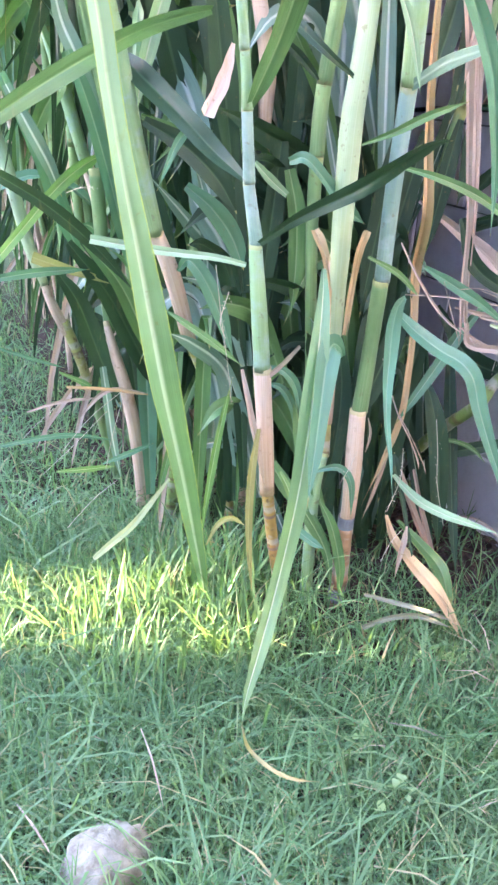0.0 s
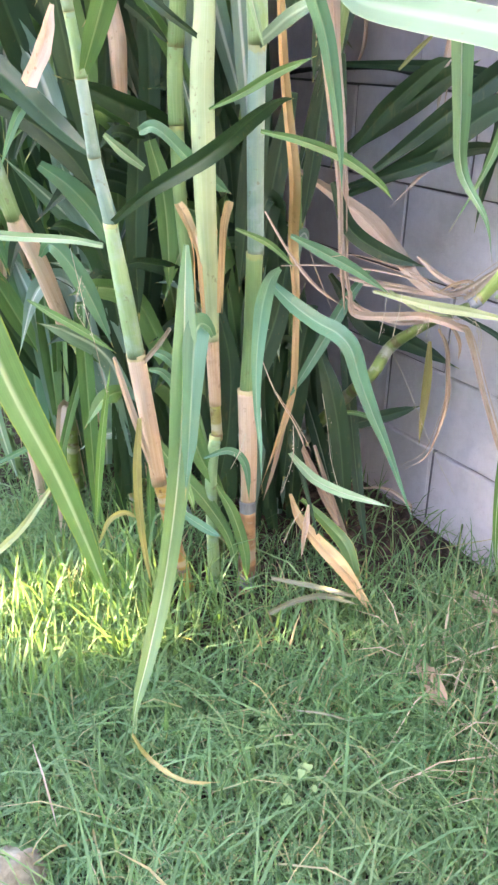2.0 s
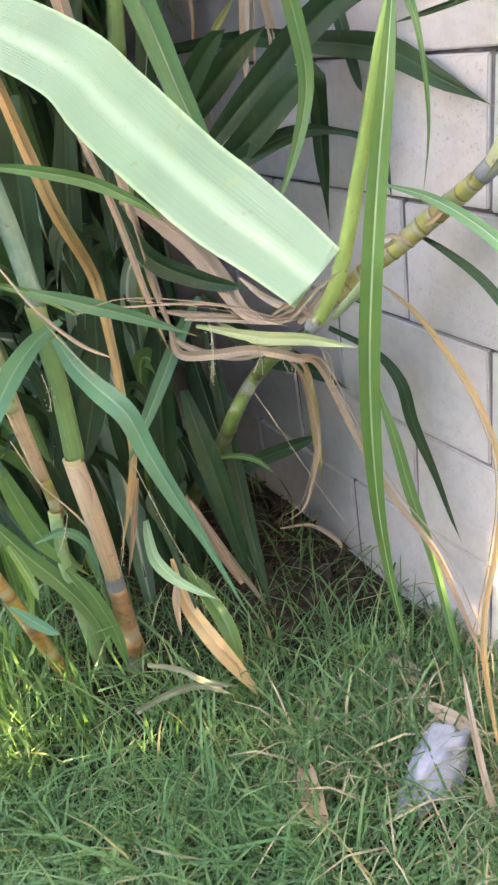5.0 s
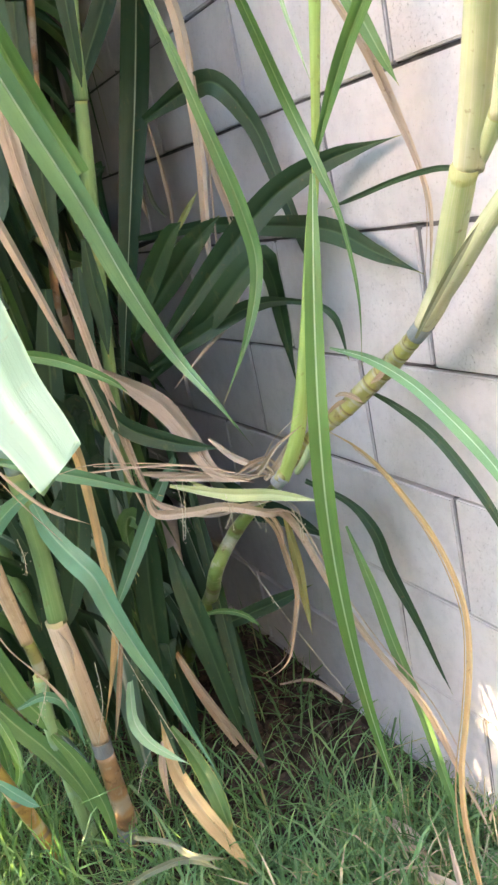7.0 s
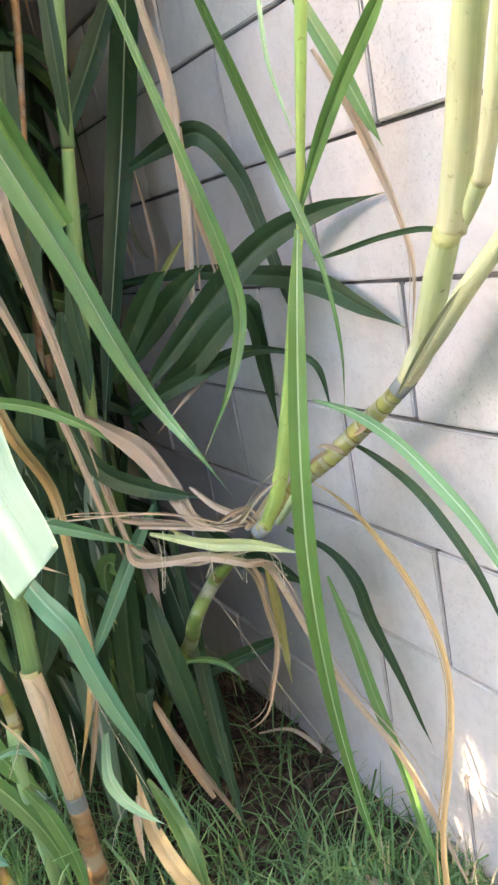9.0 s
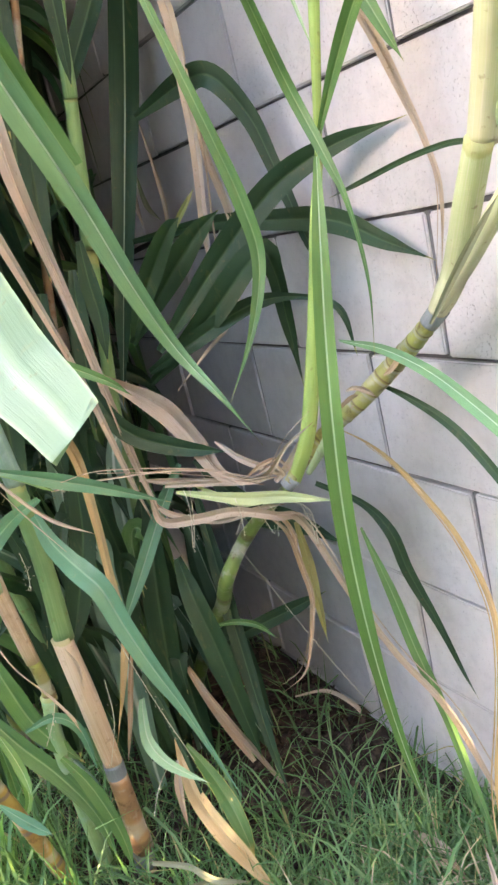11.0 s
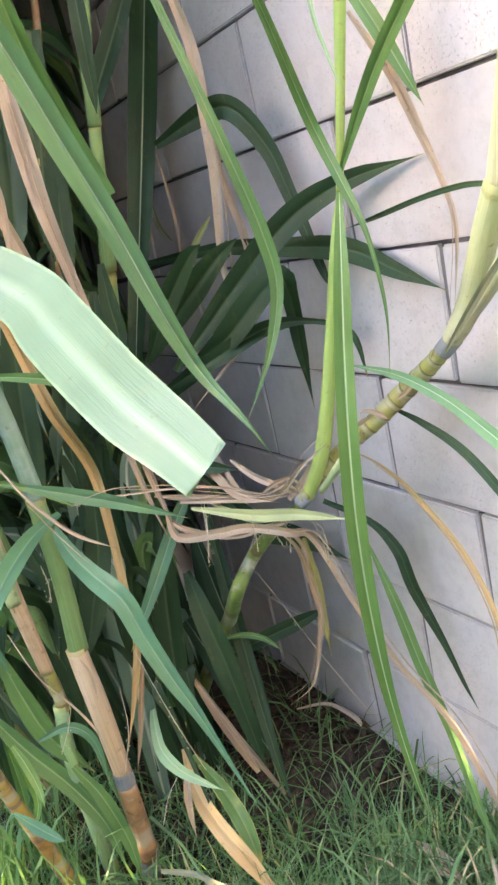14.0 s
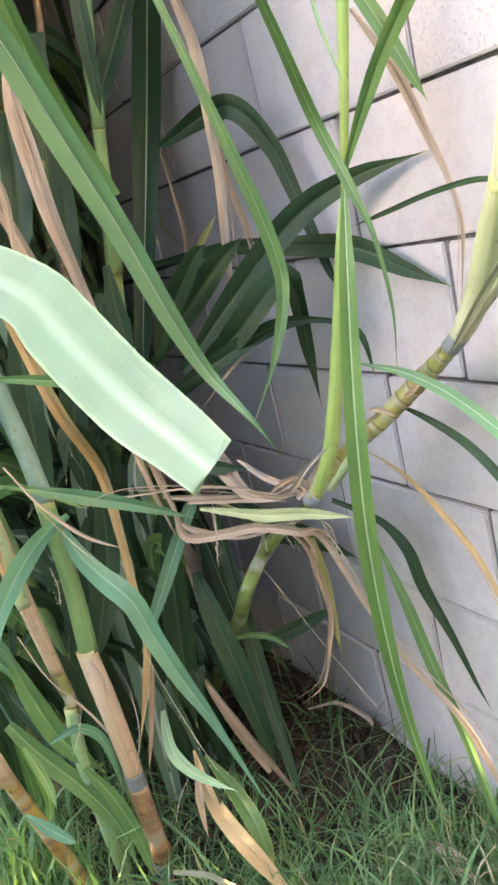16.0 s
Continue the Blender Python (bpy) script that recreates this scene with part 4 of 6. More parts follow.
culm(r, CULM, [(1.543, 1.160, 0.669, 0.0189), (1.578, 1.142, 0.707, 0.0221), (1.610, 1.118, 0.738, 0.0252), (1.633, 1.085, 0.765, 0.0271), (1.653, 1.059, 0.790, 0.0291), (1.671, 1.030, 0.817, 0.0292), (1.675, 0.985, 0.848, 0.0258), (1.673, 0.938, 0.881, 0.0224)], rings=13)
band(r, BAND, [(1.670, 0.948, 0.872, 0.0241), (1.675, 0.928, 0.890, 0.0257)])
sheath(r, PALER, [(1.671, 0.929, 0.888, 0.0243), (1.673, 0.911, 0.908, 0.0301), (1.680, 0.894, 0.938, 0.0329), (1.657, 0.835, 1.012, 0.0327), (1.639, 0.791, 1.065, 0.0305)])
sheath(r, PALER, [(1.650, 0.797, 1.064, 0.0327), (1.640, 0.762, 1.138, 0.0334), (1.620, 0.718, 1.224, 0.0327), (1.600, 0.674, 1.304, 0.0318)])
sheath(r, PALER, [(1.663, 0.917, 0.891, 0.0113), (1.665, 0.893, 0.913, 0.0165), (1.655, 0.841, 0.953, 0.0206), (1.646, 0.780, 1.004, 0.0214), (1.654, 0.732, 1.051, 0.0201), (1.662, 0.685, 1.101, 0.0188), (1.666, 0.639, 1.145, 0.0175), (1.662, 0.605, 1.181, 0.0156)])
sheath(r, PALER, [(1.665, 0.817, 1.046, 0.0037), (1.660, 0.795, 1.063, 0.0116), (1.650, 0.766, 1.086, 0.0165), (1.640, 0.738, 1.110, 0.0193)])
sheath(r, PALER, [(1.640, 0.738, 1.106, 0.0176), (1.630, 0.707, 1.166, 0.0188), (1.620, 0.679, 1.226, 0.0184), (1.600, 0.643, 1.288, 0.0179)])
leaf(r, SHADETINT, [(1.650, 0.811, 1.067, 0.0057), (1.660, 0.862, 1.070, 0.0070), (1.670, 0.943, 1.065, 0.0070), (1.680, 1.039, 1.053, 0.0070), (1.700, 1.145, 1.042, 0.0019)])
leaf(r, RIBPALE, [(1.620, 1.073, 0.862, 0.0029), (1.620, 0.984, 0.854, 0.0120), (1.610, 0.893, 0.835, 0.0152), (1.590, 0.806, 0.810, 0.0169), (1.560, 0.714, 0.785, 0.0146), (1.500, 0.608, 0.776, 0.0074), (1.460, 0.547, 0.771, 0.0014)])
leaf(r, SHADETINT, [(1.670, 1.080, 0.787, 0.0031), (1.680, 1.027, 0.766, 0.0095), (1.680, 0.956, 0.738, 0.0126), (1.680, 0.897, 0.693, 0.0134), (1.680, 0.845, 0.635, 0.0099), (1.680, 0.809, 0.562, 0.0022)])
leaf(r, GREEN, [(1.660, 1.183, 0.539, 0.0043), (1.660, 1.136, 0.442, 0.0175), (1.660, 1.102, 0.349, 0.0200), (1.660, 1.057, 0.253, 0.0151), (1.660, 1.018, 0.133, 0.0141), (1.660, 0.979, 0.014, 0.0041)])
leaf(r, SHADETINT, [(1.680, 1.329, 0.579, 0.0094), (1.700, 1.229, 0.556, 0.0120), (1.700, 1.163, 0.520, 0.0198), (1.710, 1.150, 0.446, 0.0202), (1.720, 1.111, 0.359, 0.0121), (1.730, 1.085, 0.278, 0.0062), (1.730, 1.059, 0.237, 0.0016)])
leaf(r, ORANGE, [(1.651, 1.164, 0.711, 0.0013), (1.661, 1.119, 0.694, 0.0035), (1.667, 1.073, 0.669, 0.0059), (1.671, 1.025, 0.630, 0.0074), (1.666, 0.967, 0.589, 0.0079), (1.658, 0.923, 0.544, 0.0077), (1.640, 0.885, 0.506, 0.0075), (1.610, 0.853, 0.466, 0.0080), (1.576, 0.831, 0.411, 0.0079), (1.542, 0.813, 0.355, 0.0077), (1.519, 0.790, 0.299, 0.0076), (1.503, 0.755, 0.216, 0.0075), (1.492, 0.714, 0.121, 0.0034)])
leaf(r, GREY, [(1.645, 0.914, 0.879, 0.0033), (1.635, 0.856, 0.931, 0.0083), (1.625, 0.804, 0.974, 0.0079), (1.620, 0.758, 1.013, 0.0028)])
leaf(r, TAN, [(1.601, 1.114, 0.730, 0.0033), (1.616, 1.102, 0.754, 0.0133), (1.625, 1.081, 0.774, 0.0147), (1.633, 1.067, 0.782, 0.0057)], fold=0.5)
leaf(r, DRY, [(1.618, 1.078, 0.791, 0.0024), (1.623, 1.065, 0.795, 0.0064), (1.635, 1.056, 0.788, 0.0072), (1.644, 1.049, 0.777, 0.0024)], fold=0.5)
leaf(r, TAN, [(1.650, 1.031, 0.807, 0.0024), (1.656, 1.019, 0.815, 0.0070), (1.667, 1.007, 0.832, 0.0069), (1.672, 0.997, 0.846, 0.0023)], fold=0.5)
leaf(r, LIME, [(1.419, 1.300, 0.671, 0.0056), (1.474, 1.200, 0.661, 0.0176), (1.525, 1.150, 0.654, 0.0170), (1.556, 1.060, 0.655, 0.0020)])
leaf(r, DRY, [(1.389, 1.373, 0.688, 0.0037), (1.420, 1.332, 0.683, 0.0101), (1.455, 1.278, 0.680, 0.0117), (1.495, 1.221, 0.675, 0.0106), (1.538, 1.176, 0.676, 0.0052)])
leaf(r, DRY, [(1.393, 1.348, 0.653, 0.0046), (1.411, 1.321, 0.631, 0.0101), (1.466, 1.274, 0.609, 0.0092), (1.511, 1.220, 0.624, 0.0089), (1.535, 1.176, 0.633, 0.0026)])
leaf(r, LIME, [(1.450, 1.290, 0.671, 0.0036), (1.469, 1.263, 0.654, 0.0099), (1.493, 1.234, 0.636, 0.0080), (1.528, 1.203, 0.633, 0.0018)])
leaf(r, DRY, [(1.528, 1.174, 0.672, 0.0069), (1.551, 1.163, 0.694, 0.0112), (1.576, 1.153, 0.722, 0.0103), (1.600, 1.143, 0.745, 0.0034)], fold=0.5)
leaf(r, DRY, [(1.490, 1.266, 0.735, 0.0045), (1.506, 1.226, 0.708, 0.0106), (1.529, 1.185, 0.689, 0.0095), (1.545, 1.160, 0.673, 0.0034)])
leaf(r, TAN, [(1.500, 1.209, 0.683, 0.0026), (1.521, 1.192, 0.698, 0.0069), (1.538, 1.174, 0.704, 0.0060), (1.547, 1.165, 0.691, 0.0043), (1.548, 1.159, 0.675, 0.0017)])
leaf(r, DRY, [(1.512, 1.193, 0.686, 0.0026), (1.527, 1.177, 0.696, 0.0051), (1.539, 1.168, 0.688, 0.0051), (1.542, 1.161, 0.672, 0.0017)])
leaf(r, TAN, [(1.528, 1.197, 0.613, 0.0053), (1.536, 1.188, 0.599, 0.0071), (1.540, 1.179, 0.577, 0.0062), (1.535, 1.174, 0.551, 0.0018)])
leaf(r, DRY, [(1.411, 1.320, 0.681, 0.0066), (1.471, 1.250, 0.677, 0.0088), (1.523, 1.200, 0.675, 0.0099), (1.531, 1.120, 0.735, 0.0052), (1.568, 1.100, 0.760, 0.0021)])
# -- young shoot
s = cane("slender bright green young sugarcane shoot with hanging leaves")
sheath(s, FRESHS, [(1.552, 1.161, 0.668, 0.0200), (1.567, 1.124, 0.733, 0.0223), (1.580, 1.104, 0.802, 0.0217), (1.599, 1.081, 0.914, 0.0183), (1.608, 1.048, 1.026, 0.0155), (1.623, 1.039, 1.090, 0.0099)])
band(s, BAND, [(1.539, 1.166, 0.661, 0.0215), (1.550, 1.158, 0.673, 0.0232)])
sheath(s, FRESHS, [(1.621, 1.037, 1.089, 0.0094), (1.618, 0.999, 1.191, 0.0118), (1.622, 0.969, 1.306, 0.0150), (1.624, 0.946, 1.384, 0.0150)])
sheath(s, PALES, [(1.560, 1.128, 0.683, 0.0085), (1.550, 1.049, 0.743, 0.0135), (1.550, 1.009, 0.782, 0.0043)])
leaf(s, GREEN, [(1.617, 1.022, 1.115, 0.0052), (1.608, 0.956, 1.173, 0.0152), (1.598, 0.889, 1.222, 0.0185), (1.577, 0.803, 1.262, 0.0172), (1.546, 0.712, 1.293, 0.0087)])
leaf(s, RIB, [(1.592, 0.997, 1.093, 0.0067), (1.563, 0.983, 0.996, 0.0195), (1.547, 0.988, 0.892, 0.0247), (1.534, 0.994, 0.782, 0.0270), (1.530, 1.008, 0.659, 0.0283), (1.537, 1.026, 0.519, 0.0266), (1.557, 1.049, 0.356, 0.0188), (1.573, 1.044, 0.194, 0.0112), (1.583, 1.026, 0.110, 0.0023)])
leaf(s, GREEN, [(1.460, 0.950, 1.453, 0.0064), (1.480, 0.961, 1.398, 0.0085), (1.500, 0.971, 1.348, 0.0096), (1.550, 1.006, 1.269, 0.0133), (1.600, 1.039, 1.182, 0.0156), (1.610, 1.008, 1.096, 0.0136), (1.610, 0.980, 1.034, 0.0067), (1.610, 0.969, 0.942, 0.0044), (1.610, 0.986, 0.848, 0.0011)])
leaf(s, GREEN, [(1.640, 1.025, 1.457, 0.0099), (1.650, 1.020, 1.395, 0.0146), (1.660, 1.010, 1.342, 0.0168), (1.670, 0.973, 1.268, 0.0209), (1.680, 0.946, 1.203, 0.0125), (1.690, 0.936, 1.168, 0.0023)])
leaf(s, DRY, [(1.670, 1.020, 1.298, 0.0047), (1.690, 0.984, 1.218, 0.0130), (1.710, 0.968, 1.136, 0.0111), (1.710, 0.944, 1.077, 0.0073), (1.710, 0.933, 1.017, 0.0054), (1.710, 0.957, 0.917, 0.0019)])
leaf(s, PALE, [(1.540, 0.913, 1.371, 0.0040), (1.526, 0.897, 1.299, 0.0051), (1.520, 0.888, 1.260, 0.0046), (1.520, 0.875, 1.219, 0.0034), (1.521, 0.862, 1.177, 0.0009)])
leaf(s, RIBPALE, [(1.211, 0.981, 1.330, 0.0262), (1.237, 0.999, 1.287, 0.0301), (1.275, 1.026, 1.206, 0.0319), (1.321, 1.057, 1.108, 0.0310), (1.360, 1.078, 1.004, 0.0269), (1.403, 1.102, 0.913, 0.0185), (1.432, 1.065, 0.841, 0.0076), (1.474, 1.076, 0.764, 0.0013)])
leaf(s, GREEN, [(1.224, 1.003, 1.464, 0.0096), (1.240, 1.026, 1.414, 0.0138), (1.258, 1.047, 1.360, 0.0181), (1.293, 1.103, 1.284, 0.0290), (1.328, 1.145, 1.223, 0.0302), (1.360, 1.156, 1.151, 0.0231)], cut=True)
leaf(s, GREEN, [(1.498, 1.300, 1.601, 0.0073), (1.514, 1.280, 1.512, 0.0099), (1.529, 1.260, 1.428, 0.0110), (1.552, 1.230, 1.287, 0.0145), (1.574, 1.210, 1.166, 0.0194), (1.593, 1.200, 1.065, 0.0233), (1.599, 1.200, 0.981, 0.0209), (1.561, 1.200, 0.887, 0.0130), (1.495, 1.200, 0.793, 0.0019)])
# -- canes next to the wall, their shade put into the leaf colour
k = cane("young sugarcane beside the wall, leaves darkened in colour for shade")
sheath(k, GREENS, [(1.544, 1.500, 1.549, 0.0280), (1.528, 1.500, 1.467, 0.0267), (1.511, 1.500, 1.385, 0.0255)])
sheath(k, GREENS, [(1.512, 1.500, 1.387, 0.0240), (1.505, 1.500, 1.332, 0.0238), (1.502, 1.510, 1.286, 0.0245)])
sheath(k, GREENS, [(1.502, 1.510, 1.288, 0.0223), (1.487, 1.520, 1.183, 0.0252), (1.468, 1.530, 1.052, 0.0296)])
sheath(k, GREENS, [(1.473, 1.540, 1.062, 0.0254), (1.439, 1.580, 0.727, 0.0235), (1.429, 1.600, 0.487, 0.0249), (1.446, 1.650, 0.122, 0.0282)])
leaf(k, SHADETINT_RIB, [(1.696, 1.481, 1.717, 0.0329), (1.696, 1.526, 1.630, 0.0440), (1.697, 1.578, 1.554, 0.0489), (1.682, 1.700, 1.336, 0.0575), (1.618, 1.700, 1.129, 0.0471), (1.551, 1.700, 0.916, 0.0334), (1.497, 1.700, 0.739, 0.0156)])
leaf(k, SHADETINT, [(1.500, 1.420, 0.869, 0.0130), (1.580, 1.306, 0.984, 0.0401), (1.660, 1.227, 1.072, 0.0424), (1.710, 1.138, 1.107, 0.0295), (1.740, 1.003, 1.117, 0.0023)])
leaf(k, SHADETINT, [(1.600, 1.669, 1.047, 0.0097), (1.660, 1.465, 1.047, 0.0241), (1.690, 1.324, 1.032, 0.0304), (1.720, 1.181, 1.011, 0.0375), (1.730, 1.083, 0.971, 0.0230), (1.740, 0.995, 0.936, 0.0025)])
leaf(k, SHADETINT, [(1.500, 1.542, 0.878, 0.0133), (1.540, 1.394, 0.982, 0.0444), (1.570, 1.320, 1.037, 0.0328), (1.590, 1.268, 1.064, 0.0056)])
leaf(k, SHADETINT, [(1.500, 1.508, 0.805, 0.0109), (1.560, 1.349, 0.900, 0.0416), (1.620, 1.247, 0.986, 0.0469, 20), (1.650, 1.253, 0.961, 0.0287), (1.680, 1.299, 0.869, 0.0221), (1.700, 1.328, 0.745, 0.0032)])
leaf(k, SHADETINT, [(1.600, 1.503, 1.240, 0.0133), (1.650, 1.400, 1.264, 0.0380), (1.670, 1.342, 1.255, 0.0368), (1.700, 1.312, 1.189, 0.0303), (1.710, 1.289, 1.113, 0.0239), (1.720, 1.251, 0.982, 0.0137), (1.720, 1.237, 0.954, 0.0019)])
leaf(k, SHADETINT, [(1.500, 1.494, 0.828, 0.0108), (1.540, 1.364, 0.876, 0.0299), (1.620, 1.294, 0.914, 0.0253), (1.680, 1.251, 0.910, 0.0097), (1.710, 1.192, 0.883, 0.0114), (1.720, 1.183, 0.806, 0.0077)])
leaf(k, SHADETINT, [(1.480, 1.468, 0.898, 0.0126), (1.500, 1.405, 0.973, 0.0362), (1.520, 1.316, 1.047, 0.0284), (1.530, 1.275, 1.068, 0.0055)])
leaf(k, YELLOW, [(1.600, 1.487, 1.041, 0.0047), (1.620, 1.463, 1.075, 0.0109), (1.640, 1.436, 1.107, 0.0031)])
leaf(k, SHADETINT_RIB, [(1.434, 1.520, 0.379, 0.0224), (1.471, 1.500, 0.248, 0.0375), (1.499, 1.470, 0.114, 0.0333), (1.531, 1.450, 0.003, 0.0057)])
leaf(k, SHADETINT_RIB, [(1.525, 1.600, 0.510, 0.0177), (1.538, 1.580, 0.342, 0.0403), (1.550, 1.550, 0.185, 0.0416), (1.551, 1.500, 0.026, 0.0078)])
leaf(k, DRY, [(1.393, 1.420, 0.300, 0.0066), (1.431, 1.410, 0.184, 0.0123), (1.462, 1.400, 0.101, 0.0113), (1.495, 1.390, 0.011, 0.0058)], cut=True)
leaf(k, SHADETINT, [(1.453, 1.497, 0.482, 0.0150), (1.442, 1.439, 0.424, 0.0397), (1.448, 1.406, 0.327, 0.0459), (1.456, 1.385, 0.197, 0.0317), (1.464, 1.371, 0.091, 0.0032)])
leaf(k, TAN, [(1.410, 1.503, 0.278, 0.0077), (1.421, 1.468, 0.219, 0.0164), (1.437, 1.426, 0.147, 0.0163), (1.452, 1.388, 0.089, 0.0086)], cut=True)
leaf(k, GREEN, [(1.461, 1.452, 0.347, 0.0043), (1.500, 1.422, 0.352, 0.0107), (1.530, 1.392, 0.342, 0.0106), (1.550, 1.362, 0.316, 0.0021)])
leaf(k, SHADETINT, [(1.473, 1.535, 0.258, 0.0092), (1.539, 1.486, 0.285, 0.0271), (1.624, 1.439, 0.311, 0.0292), (1.690, 1.401, 0.335, 0.0033)])
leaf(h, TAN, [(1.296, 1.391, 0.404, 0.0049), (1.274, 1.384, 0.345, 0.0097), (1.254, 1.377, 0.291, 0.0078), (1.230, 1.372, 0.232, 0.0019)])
leaf(k, SHADETINT, [(1.348, 1.350, 0.867, 0.0136), (1.376, 1.330, 0.786, 0.0300), (1.440, 1.300, 0.739, 0.0275), (1.501, 1.250, 0.717, 0.0054)])
leaf(k, SHADETINT, [(1.600, 1.665, 0.595, 0.0127), (1.660, 1.586, 0.479, 0.0504), (1.690, 1.460, 0.467, 0.0407), (1.710, 1.323, 0.448, 0.0034)])
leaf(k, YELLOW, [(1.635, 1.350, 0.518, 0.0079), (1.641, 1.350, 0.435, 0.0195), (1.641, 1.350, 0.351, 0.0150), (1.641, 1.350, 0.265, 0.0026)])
leaf(k, SHADETINT, [(1.429, 1.500, 0.590, 0.0241), (1.404, 1.500, 0.472, 0.0511), (1.382, 1.500, 0.311, 0.0499), (1.371, 1.500, 0.175, 0.0090)])
leaf(h, SHADETINT, [(1.302, 1.420, 0.712, 0.0218), (1.284, 1.420, 0.616, 0.0444), (1.245, 1.420, 0.516, 0.0423), (1.208, 1.420, 0.435, 0.0077)])
leaf(h, SHADETINT, [(1.355, 1.550, 0.608, 0.0244), (1.335, 1.550, 0.463, 0.0504), (1.316, 1.550, 0.297, 0.0492), (1.298, 1.550, 0.150, 0.0092)])
leaf(k, SHADETINT, [(1.540, 1.650, 0.469, 0.0184), (1.544, 1.650, 0.360, 0.0433), (1.561, 1.650, 0.240, 0.0429), (1.550, 1.620, 0.099, 0.0080)])
leaf(k, SHADETINT, [(1.357, 1.500, 1.005, 0.0224), (1.331, 1.500, 0.894, 0.0420), (1.308, 1.500, 0.779, 0.0425), (1.302, 1.500, 0.675, 0.0077)])
leaf(h, SHADETINT, [(1.265, 1.450, 1.029, 0.0283), (1.246, 1.450, 0.924, 0.0455), (1.229, 1.450, 0.795, 0.0433), (1.215, 1.450, 0.658, 0.0074)])
leaf(h, SHADETINT, [(1.407, 1.420, 1.417, 0.0294), (1.386, 1.420, 1.308, 0.0432), (1.360, 1.420, 1.180, 0.0396), (1.347, 1.420, 1.079, 0.0070)])
leaf(k, SHADETINT, [(1.670, 1.600, 1.538, 0.0268), (1.611, 1.600, 1.441, 0.0416), (1.552, 1.580, 1.358, 0.0334), (1.510, 1.560, 1.289, 0.0065)])
leaf(h, SHADETINT, [(1.332, 1.420, 1.316, 0.0285), (1.317, 1.420, 1.213, 0.0421), (1.292, 1.420, 1.109, 0.0348)])
leaf(d, BLUEL, [(1.168, 1.220, 0.816, 0.0071), (1.227, 1.210, 0.784, 0.0204), (1.290, 1.200, 0.749, 0.0170), (1.374, 1.200, 0.695, 0.0019)])
leaf(k, DRY, [(1.700, 1.728, 1.258, 0.0022), (1.710, 1.735, 1.171, 0.0074), (1.710, 1.731, 1.089, 0.0088), (1.710, 1.761, 1.026, 0.0015)])
leaf(k, GREY, [(1.710, 1.841, 1.180, 0.0030), (1.710, 1.824, 1.111, 0.0117), (1.710, 1.768, 1.073, 0.0028)])
leaf(k, DRY, [(1.700, 1.833, 1.205, 0.0031), (1.700, 1.856, 1.135, 0.0125), (1.700, 1.849, 1.072, 0.0031)])
leaf(d, DRY, [(1.190, 1.345, 0.488, 0.0017), (1.200, 1.345, 0.451, 0.0058), (1.198, 1.350, 0.407, 0.0024)])
leaf(c, FRESH, [(1.054, 1.500, 0.308, 0.0050), (1.070, 1.500, 0.248, 0.0153), (1.069, 1.500, 0.177, 0.0140), (1.037, 1.500, 0.123, 0.0036)])
leaf(c, GREEN, [(1.055, 1.550, 0.328, 0.0051), (1.055, 1.550, 0.192, 0.0178), (1.048, 1.550, 0.067, 0.0167), (1.049, 1.550, -0.042, 0.0039)])
leaf(c, BLUEL, [(1.096, 1.380, 0.367, 0.0046), (1.142, 1.360, 0.379, 0.0151), (1.172, 1.350, 0.343, 0.0152), (1.176, 1.340, 0.264, 0.0031)])
leaf(c, GREEN, [(1.086, 1.450, 0.496, 0.0153), (1.098, 1.440, 0.418, 0.0343), (1.119, 1.430, 0.332, 0.0351), (1.170, 1.420, 0.238, 0.0099)])
leaf(c, GREEN, [(1.135, 1.400, 0.282, 0.0080), (1.161, 1.380, 0.220, 0.0243), (1.179, 1.360, 0.127, 0.0217), (1.179, 1.350, 0.048, 0.0034)])
leaf(d, SHADETINT, [(1.313, 1.280, 0.153, 0.0032), (1.314, 1.360, 0.293, 0.0127), (1.305, 1.380, 0.345, 0.0189), (1.314, 1.400, 0.366, 0.0047)])
leaf(k, SHADETINT, [(1.429, 1.450, 1.070, 0.0117), (1.426, 1.450, 1.005, 0.0293), (1.427, 1.450, 0.947, 0.0279), (1.418, 1.450, 0.870, 0.0044)])
leaf(k, SHADETINT, [(1.411, 1.470, 1.029, 0.0118), (1.399, 1.470, 0.955, 0.0326), (1.385, 1.470, 0.859, 0.0298), (1.370, 1.470, 0.761, 0.0045)])
leaf(k, SHADETINT, [(1.491, 1.420, 1.487, 0.0228), (1.485, 1.420, 1.409, 0.0269), (1.484, 1.430, 1.338, 0.0179), (1.484, 1.440, 1.290, 0.0030)])
leaf(h, SHADETINT, [(1.359, 1.400, 1.490, 0.0364), (1.368, 1.400, 1.415, 0.0431), (1.364, 1.400, 1.323, 0.0354), (1.360, 1.400, 1.227, 0.0056)])
leaf(h, SHADETINT, [(1.396, 1.450, 1.272, 0.0220), (1.391, 1.450, 1.195, 0.0364), (1.379, 1.450, 1.109, 0.0333), (1.366, 1.450, 1.021, 0.0058)])
leaf(c, YELLOW, [(0.755, 0.990, 0.180, 0.0042), (0.783, 1.012, 0.100, 0.0067), (0.802, 0.968, 0.090, 0.0067), (0.825, 0.936, 0.090, 0.0052), (0.865, 0.922, 0.080, 0.0015)])
leaf(c, DRY, [(1.133, 1.400, 0.734, 0.0055), (1.129, 1.400, 0.683, 0.0133), (1.127, 1.400, 0.630, 0.0146), (1.125, 1.400, 0.580, 0.0046)], fold=0.5)
leaf(h, GREEN, [(1.146, 1.350, 0.805, 0.0053), (1.201, 1.330, 0.777, 0.0119), (1.248, 1.320, 0.735, 0.0053)])
